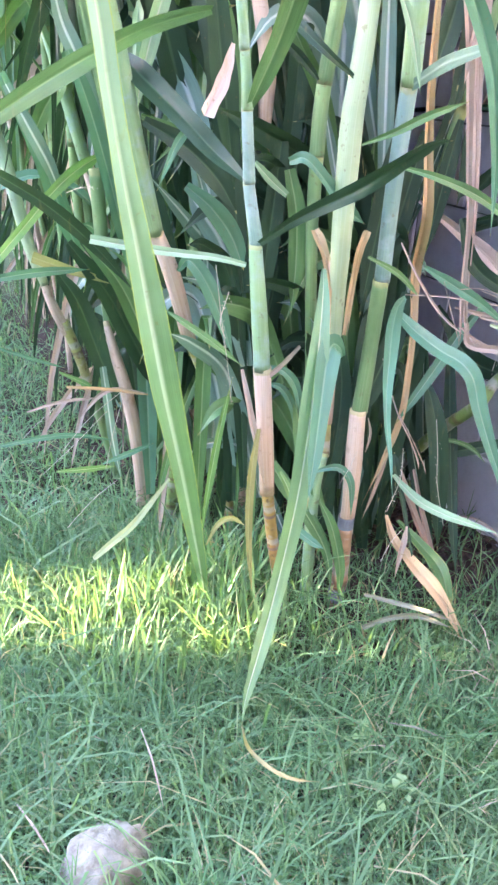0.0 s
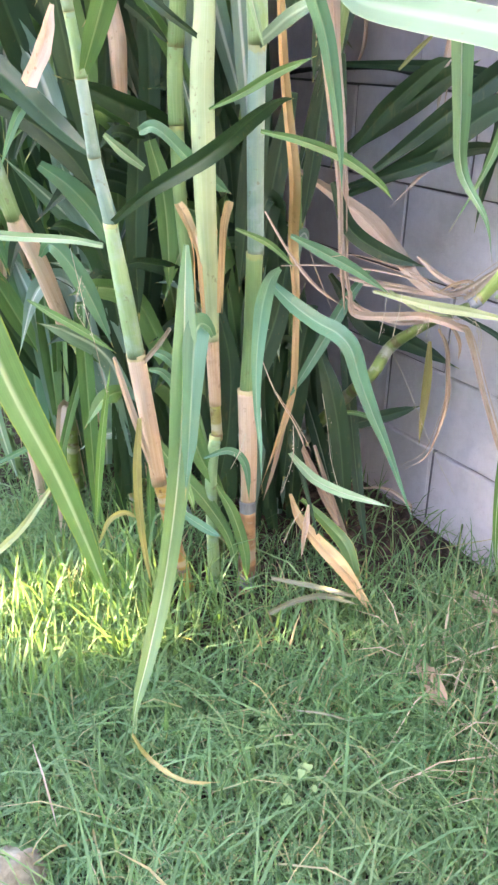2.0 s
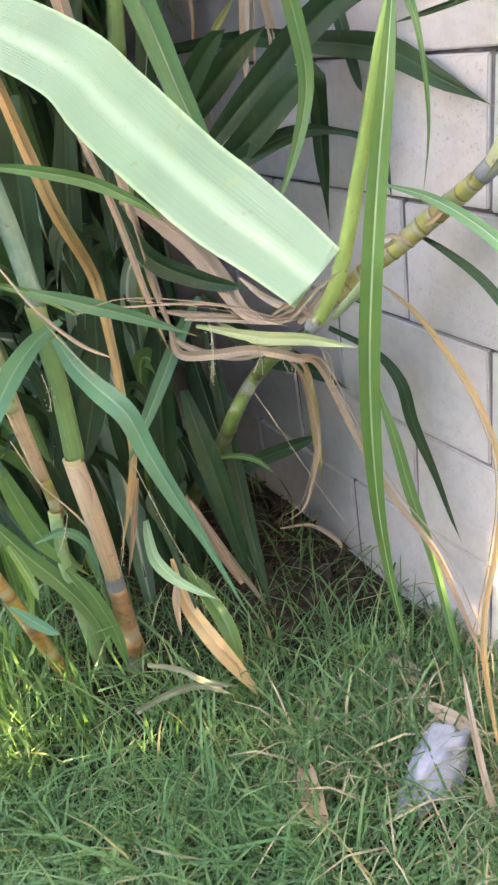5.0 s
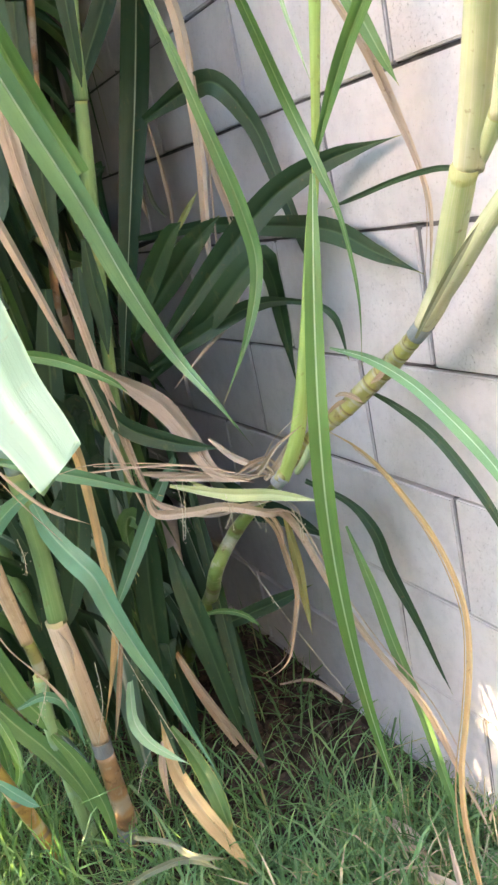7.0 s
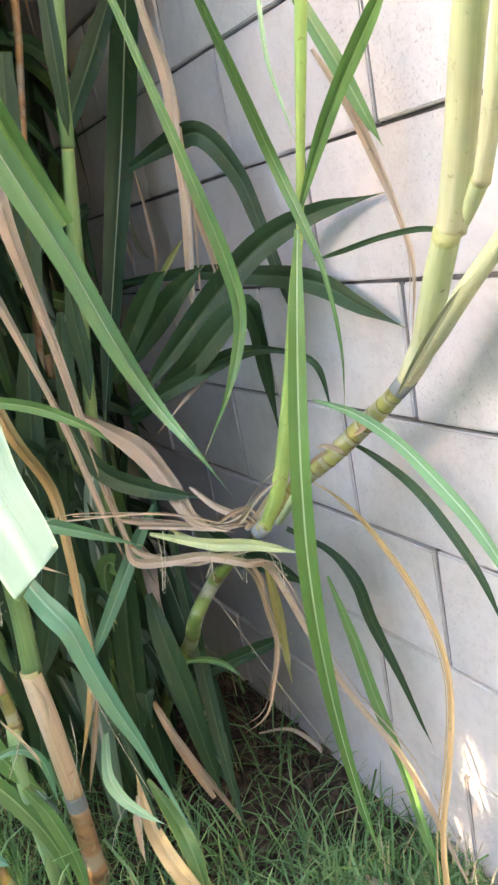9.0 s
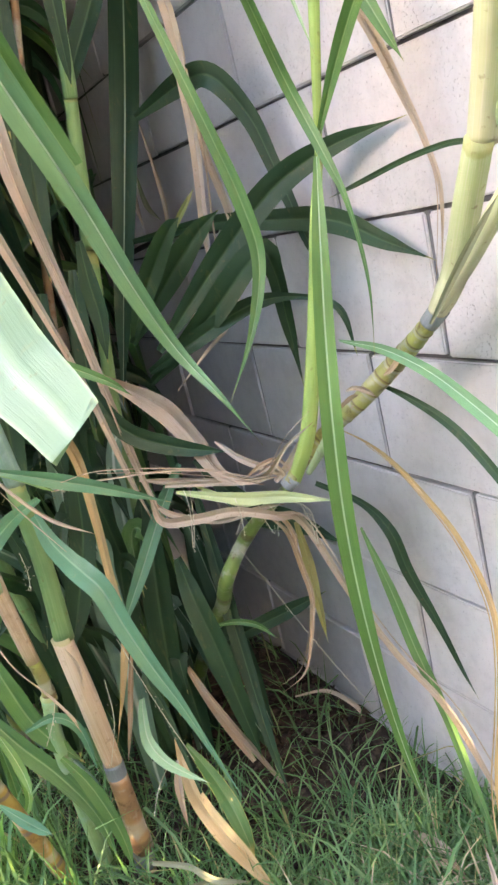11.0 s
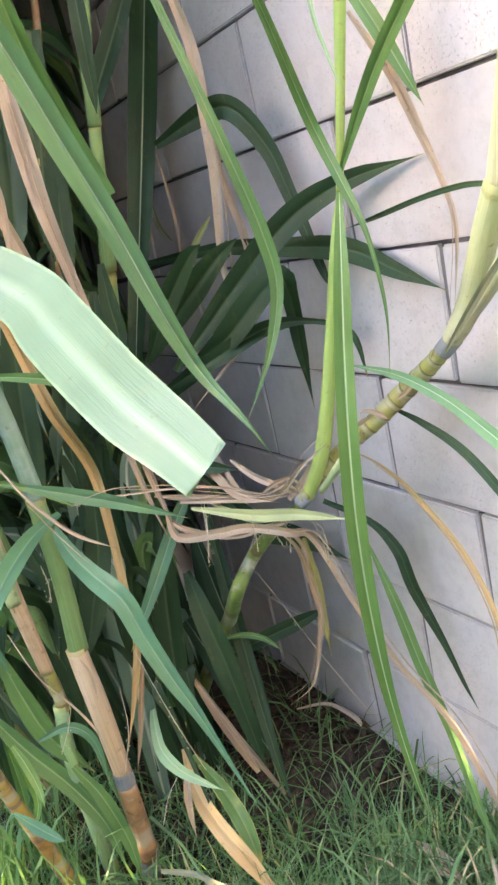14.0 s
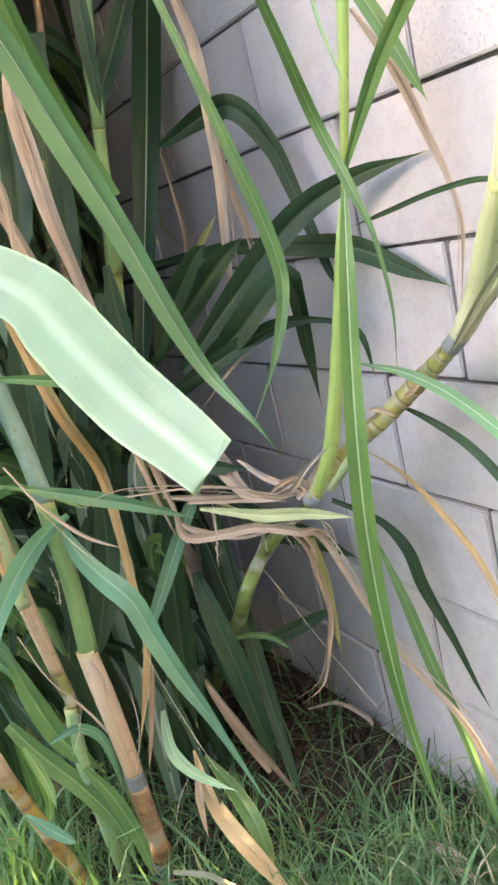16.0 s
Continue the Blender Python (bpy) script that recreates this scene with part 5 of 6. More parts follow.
leaf(h, DRY, [(1.258, 1.300, 1.235, 0.0050), (1.265, 1.300, 1.190, 0.0110), (1.259, 1.300, 1.130, 0.0089), (1.259, 1.300, 1.092, 0.0030)])
leaf(b, FRESH, [(1.059, 1.446, 0.342, 0.0076), (1.067, 1.422, 0.315, 0.0159), (1.072, 1.398, 0.283, 0.0139), (1.071, 1.377, 0.252, 0.0028)])
leaf(b, GREEN, [(1.051, 1.503, 0.362, 0.0194), (1.083, 1.467, 0.299, 0.0331), (1.124, 1.426, 0.234, 0.0311), (1.156, 1.386, 0.157, 0.0214), (1.162, 1.356, 0.071, 0.0039)])
leaf(b, BLUEL, [(1.023, 1.354, 0.287, 0.0053), (1.043, 1.327, 0.269, 0.0176), (1.063, 1.300, 0.254, 0.0157), (1.077, 1.280, 0.248, 0.0017)])
leaf(c, DRY, [(1.210, 1.421, 0.475, 0.0038), (1.207, 1.411, 0.435, 0.0086), (1.212, 1.398, 0.403, 0.0076), (1.215, 1.391, 0.386, 0.0019)], fold=0.5)
leaf(h, SHADETINT, [(1.537, 1.537, 0.591, 0.0098), (1.520, 1.486, 0.454, 0.0274), (1.497, 1.418, 0.309, 0.0300), (1.476, 1.347, 0.162, 0.0201), (1.467, 1.297, 0.057, 0.0038)])
leaf(h, DRY, [(1.083, 1.173, 0.651, 0.0014), (1.099, 1.149, 0.591, 0.0021), (1.126, 1.138, 0.541, 0.0021), (1.142, 1.131, 0.505, 0.0032), (1.147, 1.129, 0.487, 0.0014)])
leaf(h, DRY, [(1.146, 1.262, 0.848, 0.0026), (1.171, 1.232, 0.790, 0.0044), (1.210, 1.208, 0.734, 0.0054), (1.257, 1.192, 0.697, 0.0018)])

# ---- canes behind the front row ----
def crown(parent, x, y, z, count, seed, reach=0.9):
    """The leafy top of a cane, arching out over the clump: out of view, there to shade it."""
    g = np.random.default_rng(seed)
    for k in range(count):
        a = g.uniform(0, 6.28)
        d = np.array([math.cos(a), math.sin(a), 0.0])
        q = np.array([x, y, z + 0.02 * k])
        long, rise, width = reach * g.uniform(0.5, 1.1), g.uniform(0.1, 0.7), g.uniform(0.045, 0.07)
        rows = [(*q, width * 0.5), (*(q + d * long * 0.25 + [0, 0, rise * 0.7]), width), (*(q + d * long * 0.5 + [0, 0, rise]), width),
                (*(q + d * long * 0.8 + [0, 0, rise * 0.7]), width * 0.8), (*(q + d * long + [0, 0, max(-0.02, rise * 0.3)]), 0.003)]
        if min(r[1] for r in rows) < 1.12:
            continue
        rows = [(min(r[0], WALL_X - 0.02) if r[2] < 2.42 else r[0], *r[1:]) for r in rows]
        leaf(parent, (SHADETINT, GREEN, BLUEL)[k % 3], rows, facing=(0, 0, 1), per=4)


def wild_cane(x, y, lean, height, seed):
    g = np.random.default_rng(seed)
    top = np.array([x + lean[0], y + lean[1], height])
    w = g.uniform(0.020, 0.030)
    ob = cane("blue-green sugarcane stalk inside the dense clump")
    base = np.array([x, y, -0.03])
    def at(s, width):
        q = base + (top - base) * s
        return (q[0] + 0.05 * math.sin(s * 4 + seed), q[1], q[2], width)
    low = g.uniform(0.12, 0.28)
    kind = g.random()
    if kind < 0.2:
        culm(ob, CULM if g.random() < 0.4 else CULMG, [at(0, w), at(low / 2, w), at(low, w * 0.95)], rings=4)
    else:
        sheath(ob, DRYS if kind < 0.4 else GREENS, [at(0, w), at(low / 2, w), at(low, w * 1.05)])
    sheath(ob, DRYS if g.random() < 0.35 else GREENS, [at(low - 0.02, w * 1.15), at(low + 0.1, w * 1.15), at(low + 0.2, w * 1.1)])
    for k in range(3):
        q = np.array(at(g.uniform(0.1, 0.4), w)[:3])
        a, long = g.uniform(0, 6.28), g.uniform(0.12, 0.35)
        d = np.array([math.cos(a), math.sin(a), 0.0])
        rows = [(*q, 0.010), (*(q + d * long * 0.4 + [0, 0, 0.05]), 0.020), (*(q + d * long * 0.8 + [0, 0, -0.4 * q[2]]), 0.018), (*(q + d * long + [0, 0, -0.95 * q[2]]), 0.003)]
        if min(r[1] for r in rows) > 1.6 and max(r[0] for r in rows) < WALL_X - 0.03:
            leaf(ob, (SHADETINT, DRY, GREEN, SHADETINT)[int(g.integers(4))], rows)
    for k in range(4):
        s0 = low + 0.19 + k * 0.15
        sheath(ob, (WAXY, GREENS, BLUE, GREENS)[int(g.integers(4))], [at(s0, w * 1.1), at(s0 + 0.08, w * 1.15), at(s0 + 0.16, w * 1.2)])
    for k in range(13):
        s0 = 0.06 + 0.075 * k
        q = np.array(at(s0, w)[:3])
        a = g.uniform(0, 6.28)
        d = np.array([math.cos(a), math.sin(a) * 0.8 - 0.2, 0.0])
        width = g.uniform(0.034, 0.058)
        if k % 2:
            long, rise = g.uniform(0.25, 0.6), g.uniform(0.5, 0.9)
        else:
            long, rise = g.uniform(0.6, 1.1), g.uniform(0.25, 0.5)
        rows = [(*q, width * 0.5), (*(q + d * long * 0.12 + [0, 0, rise * 0.5]), width), (*(q + d * long * 0.34 + [0, 0, rise]), width),
                (*(q + d * long * 0.62 + [0, 0, rise * g.uniform(0.6, 1.0)]), width * 0.8), (*(q + d * long * 0.85 + [0, 0, rise * g.uniform(-0.4, 0.5)]), 0.002)]
        if min(r[1] for r in rows) < 1.6 or any(r[0] > 1.42 and r[1] < 2.0 for r in rows) or any(r[2] < 0.65 and r[0] < 0.97 + 0.15 * (r[1] - 2.2) for r in rows):
            continue
        if max(r[0] for r in rows) > WALL_X - 0.02:
            rows = [(min(r[0], WALL_X - 0.015), *r[1:]) for r in rows]
        dead = g.random() < 0.06
        leaf(ob, DRY if dead else (SHADETINT, GREEN, BLUEL, SHADETINT)[int(g.integers(4))], rows, facing=(-d[0] - 0.2, -d[1] - 0.5, 0.7))
    if y < 3.2:
        crown(ob, *top, 14, seed + 900, 0.8)
    return ob


spread = np.random.default_rng(77)
for n in range(92):
    if n < 22:
        x, y = spread.uniform(1.0, 1.34), spread.uniform(1.86, 2.6)
    elif n < 72:
        x, y = spread.uniform(1.10, 1.66), 2.2 + 1.8 * spread.random()
    else:
        x, y = spread.uniform(1.15, 1.6), spread.uniform(3.6, 5.4)
    wild_cane(x, y, (spread.uniform(-0.45, 0.0), spread.uniform(-0.3, 0.15)), spread.uniform(1.9, 2.8), 100 + n)


def thicket(parent, x, y, count, seed, spread=0.16, top=1.35, far=1.40, cap=9.0, low=0.02, near=0.86, skins=(SHADETINT, SHADETINT, GREEN, SHADETINT, BLUERIB, SHADETINT)):
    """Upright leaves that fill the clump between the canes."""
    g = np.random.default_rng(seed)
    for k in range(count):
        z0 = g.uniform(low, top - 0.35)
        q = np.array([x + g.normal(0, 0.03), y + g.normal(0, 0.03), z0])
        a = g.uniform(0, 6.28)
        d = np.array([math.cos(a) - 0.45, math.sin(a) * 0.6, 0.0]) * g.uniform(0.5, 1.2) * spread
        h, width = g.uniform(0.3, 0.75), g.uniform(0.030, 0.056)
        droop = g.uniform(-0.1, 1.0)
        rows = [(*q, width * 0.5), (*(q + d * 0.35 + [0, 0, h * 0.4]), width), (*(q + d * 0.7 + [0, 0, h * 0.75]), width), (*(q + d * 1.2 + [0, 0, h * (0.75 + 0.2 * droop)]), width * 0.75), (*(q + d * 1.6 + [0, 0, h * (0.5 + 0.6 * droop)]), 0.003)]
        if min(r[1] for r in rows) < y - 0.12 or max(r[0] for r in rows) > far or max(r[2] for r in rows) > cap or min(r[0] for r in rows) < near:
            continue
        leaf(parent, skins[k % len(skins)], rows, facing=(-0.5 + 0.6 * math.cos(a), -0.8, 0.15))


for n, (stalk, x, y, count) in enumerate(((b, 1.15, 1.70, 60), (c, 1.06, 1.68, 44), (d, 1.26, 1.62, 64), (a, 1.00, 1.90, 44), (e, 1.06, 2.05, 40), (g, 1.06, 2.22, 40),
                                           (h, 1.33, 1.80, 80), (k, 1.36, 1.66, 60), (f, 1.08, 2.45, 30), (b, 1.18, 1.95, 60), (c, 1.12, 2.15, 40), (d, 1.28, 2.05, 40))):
    thicket(stalk, x, y, count, 700 + n, top=1.5, skins=(SHADETINT, GREEN, BLUERIB, SHADETINT, BLUEL, GREEN) if stalk in (a, e, f, g) else (SHADETINT, SHADETINT, GREEN, SHADETINT, BLUERIB, SHADETINT))
# high leaves out of view, added to shade the upper wall
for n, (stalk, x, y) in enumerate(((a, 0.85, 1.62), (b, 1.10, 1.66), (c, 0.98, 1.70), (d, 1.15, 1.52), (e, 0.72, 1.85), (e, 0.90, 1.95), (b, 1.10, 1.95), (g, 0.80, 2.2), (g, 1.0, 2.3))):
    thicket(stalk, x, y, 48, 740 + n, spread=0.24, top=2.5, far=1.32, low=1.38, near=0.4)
# upper leaves, partly out of view, added to block light to the wall
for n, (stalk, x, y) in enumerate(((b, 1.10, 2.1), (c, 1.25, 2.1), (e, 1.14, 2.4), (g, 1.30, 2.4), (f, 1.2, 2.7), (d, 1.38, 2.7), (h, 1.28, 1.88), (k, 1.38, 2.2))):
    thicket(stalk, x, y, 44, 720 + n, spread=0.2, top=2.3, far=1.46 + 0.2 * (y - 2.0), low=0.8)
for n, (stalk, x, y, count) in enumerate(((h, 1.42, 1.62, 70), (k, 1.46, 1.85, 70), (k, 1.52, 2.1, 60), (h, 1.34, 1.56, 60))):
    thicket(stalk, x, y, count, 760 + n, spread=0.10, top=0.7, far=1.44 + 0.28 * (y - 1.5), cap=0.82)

TOPS = ((a, (0.856, 1.330, 1.215), (0.80, 1.28, 1.72), WAXY, 0.017), (b, (1.130, 1.500, 1.25), (1.12, 1.46, 1.72), GREENS, 0.028),
        (c, (1.048, 1.360, 1.25), (1.00, 1.32, 1.72), PALES, 0.030), (d, (1.124, 1.270, 1.29), (1.06, 1.28, 1.72), WAXY, 0.032),
        (e, (0.729, 1.550, 1.185), (0.58, 1.45, 1.72), PALES, 0.038), (g, (0.880, 1.97, 0.95), (0.70, 1.95, 1.72), GREENS, 0.028),
        (k, (1.548, 1.500, 1.54), (1.52, 1.60, 1.72), GREENS, 0.029), (h, (1.23, 1.52, 1.2), (1.30, 1.70, 1.72), GREENS, 0.024))
# tops that run out of view, leaved thickly to shade the clump
for n, (stalk, low, high, skin, wide) in enumerate(TOPS):
    sheath(stalk, skin, [(*low, wide), (*((np.array(low) + high) / 2), wide * 1.02), (*high, wide)])
    crown(stalk, *high, 75, 500 + n)
# further unseen leaf crowns, added to keep sky light off the wall corner
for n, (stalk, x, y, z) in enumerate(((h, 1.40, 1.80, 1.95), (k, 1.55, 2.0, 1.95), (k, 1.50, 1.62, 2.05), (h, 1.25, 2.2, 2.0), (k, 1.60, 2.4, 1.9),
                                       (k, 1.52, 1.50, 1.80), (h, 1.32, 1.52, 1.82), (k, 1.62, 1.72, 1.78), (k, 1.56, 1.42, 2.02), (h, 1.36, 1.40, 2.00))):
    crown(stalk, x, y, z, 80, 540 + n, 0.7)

# ---- grass ----
STRAW = plain_material("straw", (0.40, 0.33, 0.20), (0.55, 0.48, 0.33), 18.0)


def make_grass(count, name, box, height, width, seed, keep=None, label="", material=None, arch=(0.25, 1.7)):
    g = np.random.default_rng(seed)
    x, y = g.uniform(box[0], box[1], count), g.uniform(box[2], box[3], count)
    if keep is not None:
        ok = keep(x, y, g)
        x, y = x[ok], y[ok]
    n = len(x)
    h, w = g.uniform(*height, n), g.uniform(*width, n)
    a, bend = g.uniform(0, 2 * np.pi, n), g.uniform(*arch, n)
    d = np.stack([np.cos(a), np.sin(a), np.zeros(n)], -1)
    sd = np.stack([-np.sin(a + g.normal(0, .5, n)), np.cos(a), np.zeros(n)], -1)
    base = np.stack([x, y, ground_height(x, y) - 0.004], -1)
    rows = []
    for s, ws in ((0, 0.8), (0.35, 1.0), (0.7, 0.75)):
        c = base + d * (h * bend * s ** 1.7)[:, None] + np.array([0, 0, 1.0]) * (h * (s - 0.42 * np.minimum(bend, 1.2) * s * s))[:, None]
        rows += [c - sd * (w * ws / 2)[:, None], c + sd * (w * ws / 2)[:, None]]
    tip = base + d * (h * bend)[:, None] + np.array([0, 0, 1.0]) * (h * (1 - 0.55 * np.minimum(bend, 1.3)))[:, None]
    v = np.stack(rows + [tip], 1).reshape(-1, 3)
    o = np.arange(n) * 7
    quads = np.concatenate([np.stack([o, o + 1, o + 3, o + 2], -1), np.stack([o + 2, o + 3, o + 5, o + 4], -1)])
    tris = np.stack([o + 4, o + 5, o + 6], -1)
    me = bpy.data.meshes.new(name)
    me.vertices.add(len(v))
    me.vertices.foreach_set("co", v.astype(np.float32).ravel())
    loops = np.concatenate([quads.ravel(), tris.ravel()]).astype(np.int32)
    me.loops.add(len(loops))
    me.loops.foreach_set("vertex_index", loops)
    start = np.concatenate([np.arange(len(quads)) * 4, len(quads) * 4 + np.arange(len(tris)) * 3]).astype(np.int32)
    me.polygons.add(len(start))
    me.polygons.foreach_set("loop_start", start)
    me.materials.append(material or GRASS)
    me.update(calc_edges=True)
    return tagged(new(name, me), label, "grass", kind="stuff")


def lawn_keep(x, y, g):
    """Thinner towards the bare soil by the wall, under the canes."""
    bare = np.exp(-(((x - 1.50) / 0.34) ** 4 + ((y - 1.86) / 0.52) ** 4))
    edge = 0.05 * np.sin(x * 31.0) + 0.04 * np.sin(y * 43.0 + x * 17.0)
    bare = np.maximum(bare * 1.05, 0.965 * np.exp(-(((x - 1.60 + edge) / 0.22) ** 8 + ((y - 1.55 + edge) / 0.36) ** 8)))
    bare = np.maximum(bare, 0.90 * ((x > 1.38 + 0.06 * np.sin(y * 23.0)) & (y > 1.15 + 0.05 * np.sin(x * 29.0))))
    bare = np.maximum(bare, 0.75 * ((x > 0.96 + 0.04 * np.sin(y * 31.0)) & (x < 1.40) & (y > 1.24 + 0.04 * np.sin(x * 37.0))))
    bare = np.maximum(bare, 0.93 * np.exp(-(((x - 0.53) / 0.06) ** 4 + ((y - 0.94) / 0.07) ** 4)))
    bare = np.maximum(bare, 0.8 * np.exp(-(((x - 1.46) / 0.10) ** 4 + ((y - 0.83) / 0.08) ** 4)))
    bare = np.maximum(bare, 0.5 * ((x > 0.98) & (x < 1.40) & (y > 1.08)))
    return (x < WALL_X - 0.005) & (g.random(len(x)) > bare)


def foot_keep(x, y, g):
    """Few tall blades right at the feet of the front canes."""
    return g.random(len(x)) > 0.8 * ((x > 0.96) & (y > 1.2) & (y < 1.8))


def back_keep(x, y, g):
    """Fewer tall blades also on the open lawn behind the sunlit strip."""
    return foot_keep(x, y, g) & (g.random(len(x)) > 0.85 * ((x < 1.0) & (y > 1.34)))


make_grass(74000, "lawn_grass", (-0.3, 1.75, 0.35, 2.0), (0.04, 0.15), (0.0016, 0.0042), 3, lawn_keep, "short green lawn grass with some straw-coloured blades", None, (0.15, 1.25))
make_grass(1500, "lawn_grass", (-0.2, 1.7, 0.4, 1.3), (0.14, 0.25), (0.0025, 0.0052), 21, lawn_keep, "longer arching blades standing out of the lawn")
make_grass(320, "dry_grass", (1.30, 1.73, 0.60, 1.06), (0.08, 0.20), (0.002, 0.0045), 22, None, "straw-coloured dead grass by the foot of the wall", STRAW)
make_grass(380, "dry_grass", (-0.2, 1.7, 0.4, 1.1), (0.06, 0.14), (0.0016, 0.0032), 23, None, "scattered straw-coloured dead blades in the lawn", STRAW)
make_grass(26000, "lawn_grass", (-1.2, 1.75, 2.0, 4.6), (0.05, 0.12), (0.003, 0.006), 4, lawn_keep, "short green lawn grass behind the canes")
make_grass(900, "tall_grass", (0.45, 1.32, 1.30, 2.3), (0.11, 0.30), (0.0028, 0.0065), 9, back_keep, "tall green grass and tillers round the cane bases")
make_grass(70, "tall_grass", (0.76, 1.10, 1.44, 1.66), (0.12, 0.30), (0.004, 0.009), 31, None, "tall broad green blades round the feet of the front canes", None, (0.1, 0.8))
make_grass(90, "tall_grass", (1.3, 1.74, 1.15, 1.6), (0.10, 0.22), (0.003, 0.006), 10, None, "thin taller grass beside the block wall")

make_grass(45000, "lawn_grass", (-4.8, 1.74, -3.0, 0.5), (0.05, 0.12), (0.005, 0.010), 14, None, "short green lawn grass stretching to the unseen wall")
make_grass(45000, "lawn_grass", (-4.8, -0.3, 0.35, 6.0), (0.05, 0.12), (0.005, 0.010), 15, None, "short green lawn grass stretching to the unseen wall")
make_grass(1000, "lawn_grass", (0.1, 0.66, 1.18, 1.85), (0.06, 0.14), (0.002, 0.005), 16, foot_keep, "taller lawn grass in the strip of sunlight", None, (0.05, 0.8))
make_grass(330, "lawn_grass", (0.60, 1.10, 1.24, 1.60), (0.14, 0.25), (0.003, 0.006), 18, None, "upright taller grass catching the sunlight before the canes", None, (0.05, 0.55))
make_grass(45, "tall_grass", (0.84, 1.06, 1.26, 1.50), (0.15, 0.32), (0.004, 0.008), 32, None, "broad bright green blades at the sunlit cane feet", None, (0.1, 0.7))
make_grass(300, "lawn_grass", (1.08, 1.66, 0.88, 1.30), (0.09, 0.17), (0.0025, 0.006), 17, None, "upright blades catching the last low sun", None, (0.1, 0.7))

# ---- small things ----
LITTER = plain_material("leaf_litter", (0.045, 0.030, 0.022), (0.13, 0.09, 0.06), 60.0)
RUBBER = plain_material("black_rubber", (0.012, 0.012, 0.013), (0.025, 0.025, 0.027), 40.0, 0.5)


def hose():
    """A thin black hose that runs along a joint of the wall."""
    p = smooth_path([(1.725, 2.9, 0.95), (1.72, 2.3, 1.0), (1.715, 2.1, 1.01), (1.71, 1.9, 1.03), (1.715, 1.68, 1.04), (1.735, 1.58, 1.03)], 10)
    me = tube_mesh("hose", p, np.full(len(p), 0.006), RUBBER, np.linspace(0, 1, len(p)), 10)
    return tagged(new("hose", me), "thin black rubber hose along the block wall", "hose")


hose()


def lump(name, centre, size, material, seed, label, category, turn=(0, 0, 0), rough=0.16, taper=0.0):
    """A rock or a crumpled thing: a ball pushed in and out in facets."""
    bm = bmesh.new()
    bmesh.ops.create_icosphere(bm, subdivisions=4, radius=1.0)
    for v in bm.verts:
        k = noise.fractal(v.co * 1.3 + Vector((seed, 0, 0)), 1.0, 2.0, 4) * rough + (noise.cell(v.co * 2.2 + Vector((0, seed, 0))) - 0.5) * rough * 0.5
        v.co *= 1 + k
        v.co.x *= 1 - taper * (0.5 + 0.5 * v.co.z)
        v.co.y *= 1 - taper * (0.5 + 0.5 * v.co.z)
    bmesh.ops.scale(bm, vec=size, verts=bm.verts)
    me = bpy.data.meshes.new(name)
    bm.to_mesh(me)
    bm.free()
    me.materials.append(material)
    me.polygons.foreach_set("use_smooth", np.ones(len(me.polygons), dtype=bool))
    ob = new(name, me)
    ob.matrix_basis = pose(*centre, *turn)
    return tagged(ob, label, category)


lump("rock", (0.530, 0.968, 0.022), (0.082, 0.056, 0.050), ROCK, 11, "pale weathered rock half sunk in the grass", "rock", (0, 14, 25), 0.18)
lump("plastic_bag", (1.485, 0.862, 0.038), (0.078, 0.040, 0.034), PLASTIC, 8, "small crumpled bluish white plastic bag lying in the grass", "bag", (8, -12, 18), 0.34, 0.0)


def fallen_leaf(material, rows, label):
    me = blade_mesh(rows, material, fold=0.7, wavy=0.16)
    return tagged(new("fallen_leaf", me), label, "leaf", "fallen leaves")


def panicle(rows, seed):
    """A thin seed stalk with many small pale grains."""
    g = np.random.default_rng(seed)
    p = smooth_path([r[:3] for r in rows], 14)
    ob = tagged(new("grass_panicle"), "thin pale grass seed head hanging among the leaves", "grass", "seed heads")
    child("stalk", tube_mesh("stalk", p, np.full(len(p), 0.0006), SEED, np.linspace(0, 1, len(p)), 5), ob)
    verts, faces = [], []
    for c in p[len(p) // 4:]:
        if g.random() < 0.7:
            d = unit(g.normal(0, 1, 3)) * 0.004
            o, a = c + d * g.uniform(0.3, 2.2), unit(g.normal(0, 1, 3) + [0, 0, -1.5]) * 0.0022
            s1 = unit(np.cross(a, [0.3, 0.8, 0.1])) * 0.0007
            s2 = unit(np.cross(a, s1)) * 0.0007
            k = len(verts)
            verts += [o + a, o + s1, o + s2, o - s1, o - s2, o - a]
            faces += [(k, k + 1, k + 2), (k, k + 2, k + 3), (k, k + 3, k + 4), (k, k + 4, k + 1), (k + 5, k + 2, k + 1), (k + 5, k + 3, k + 2), (k + 5, k + 4, k + 3), (k + 5, k + 1, k + 4)]
    child("grain", mesh_of("grain", verts, faces, np.zeros((len(verts), 2)), SEED), ob)
    return ob


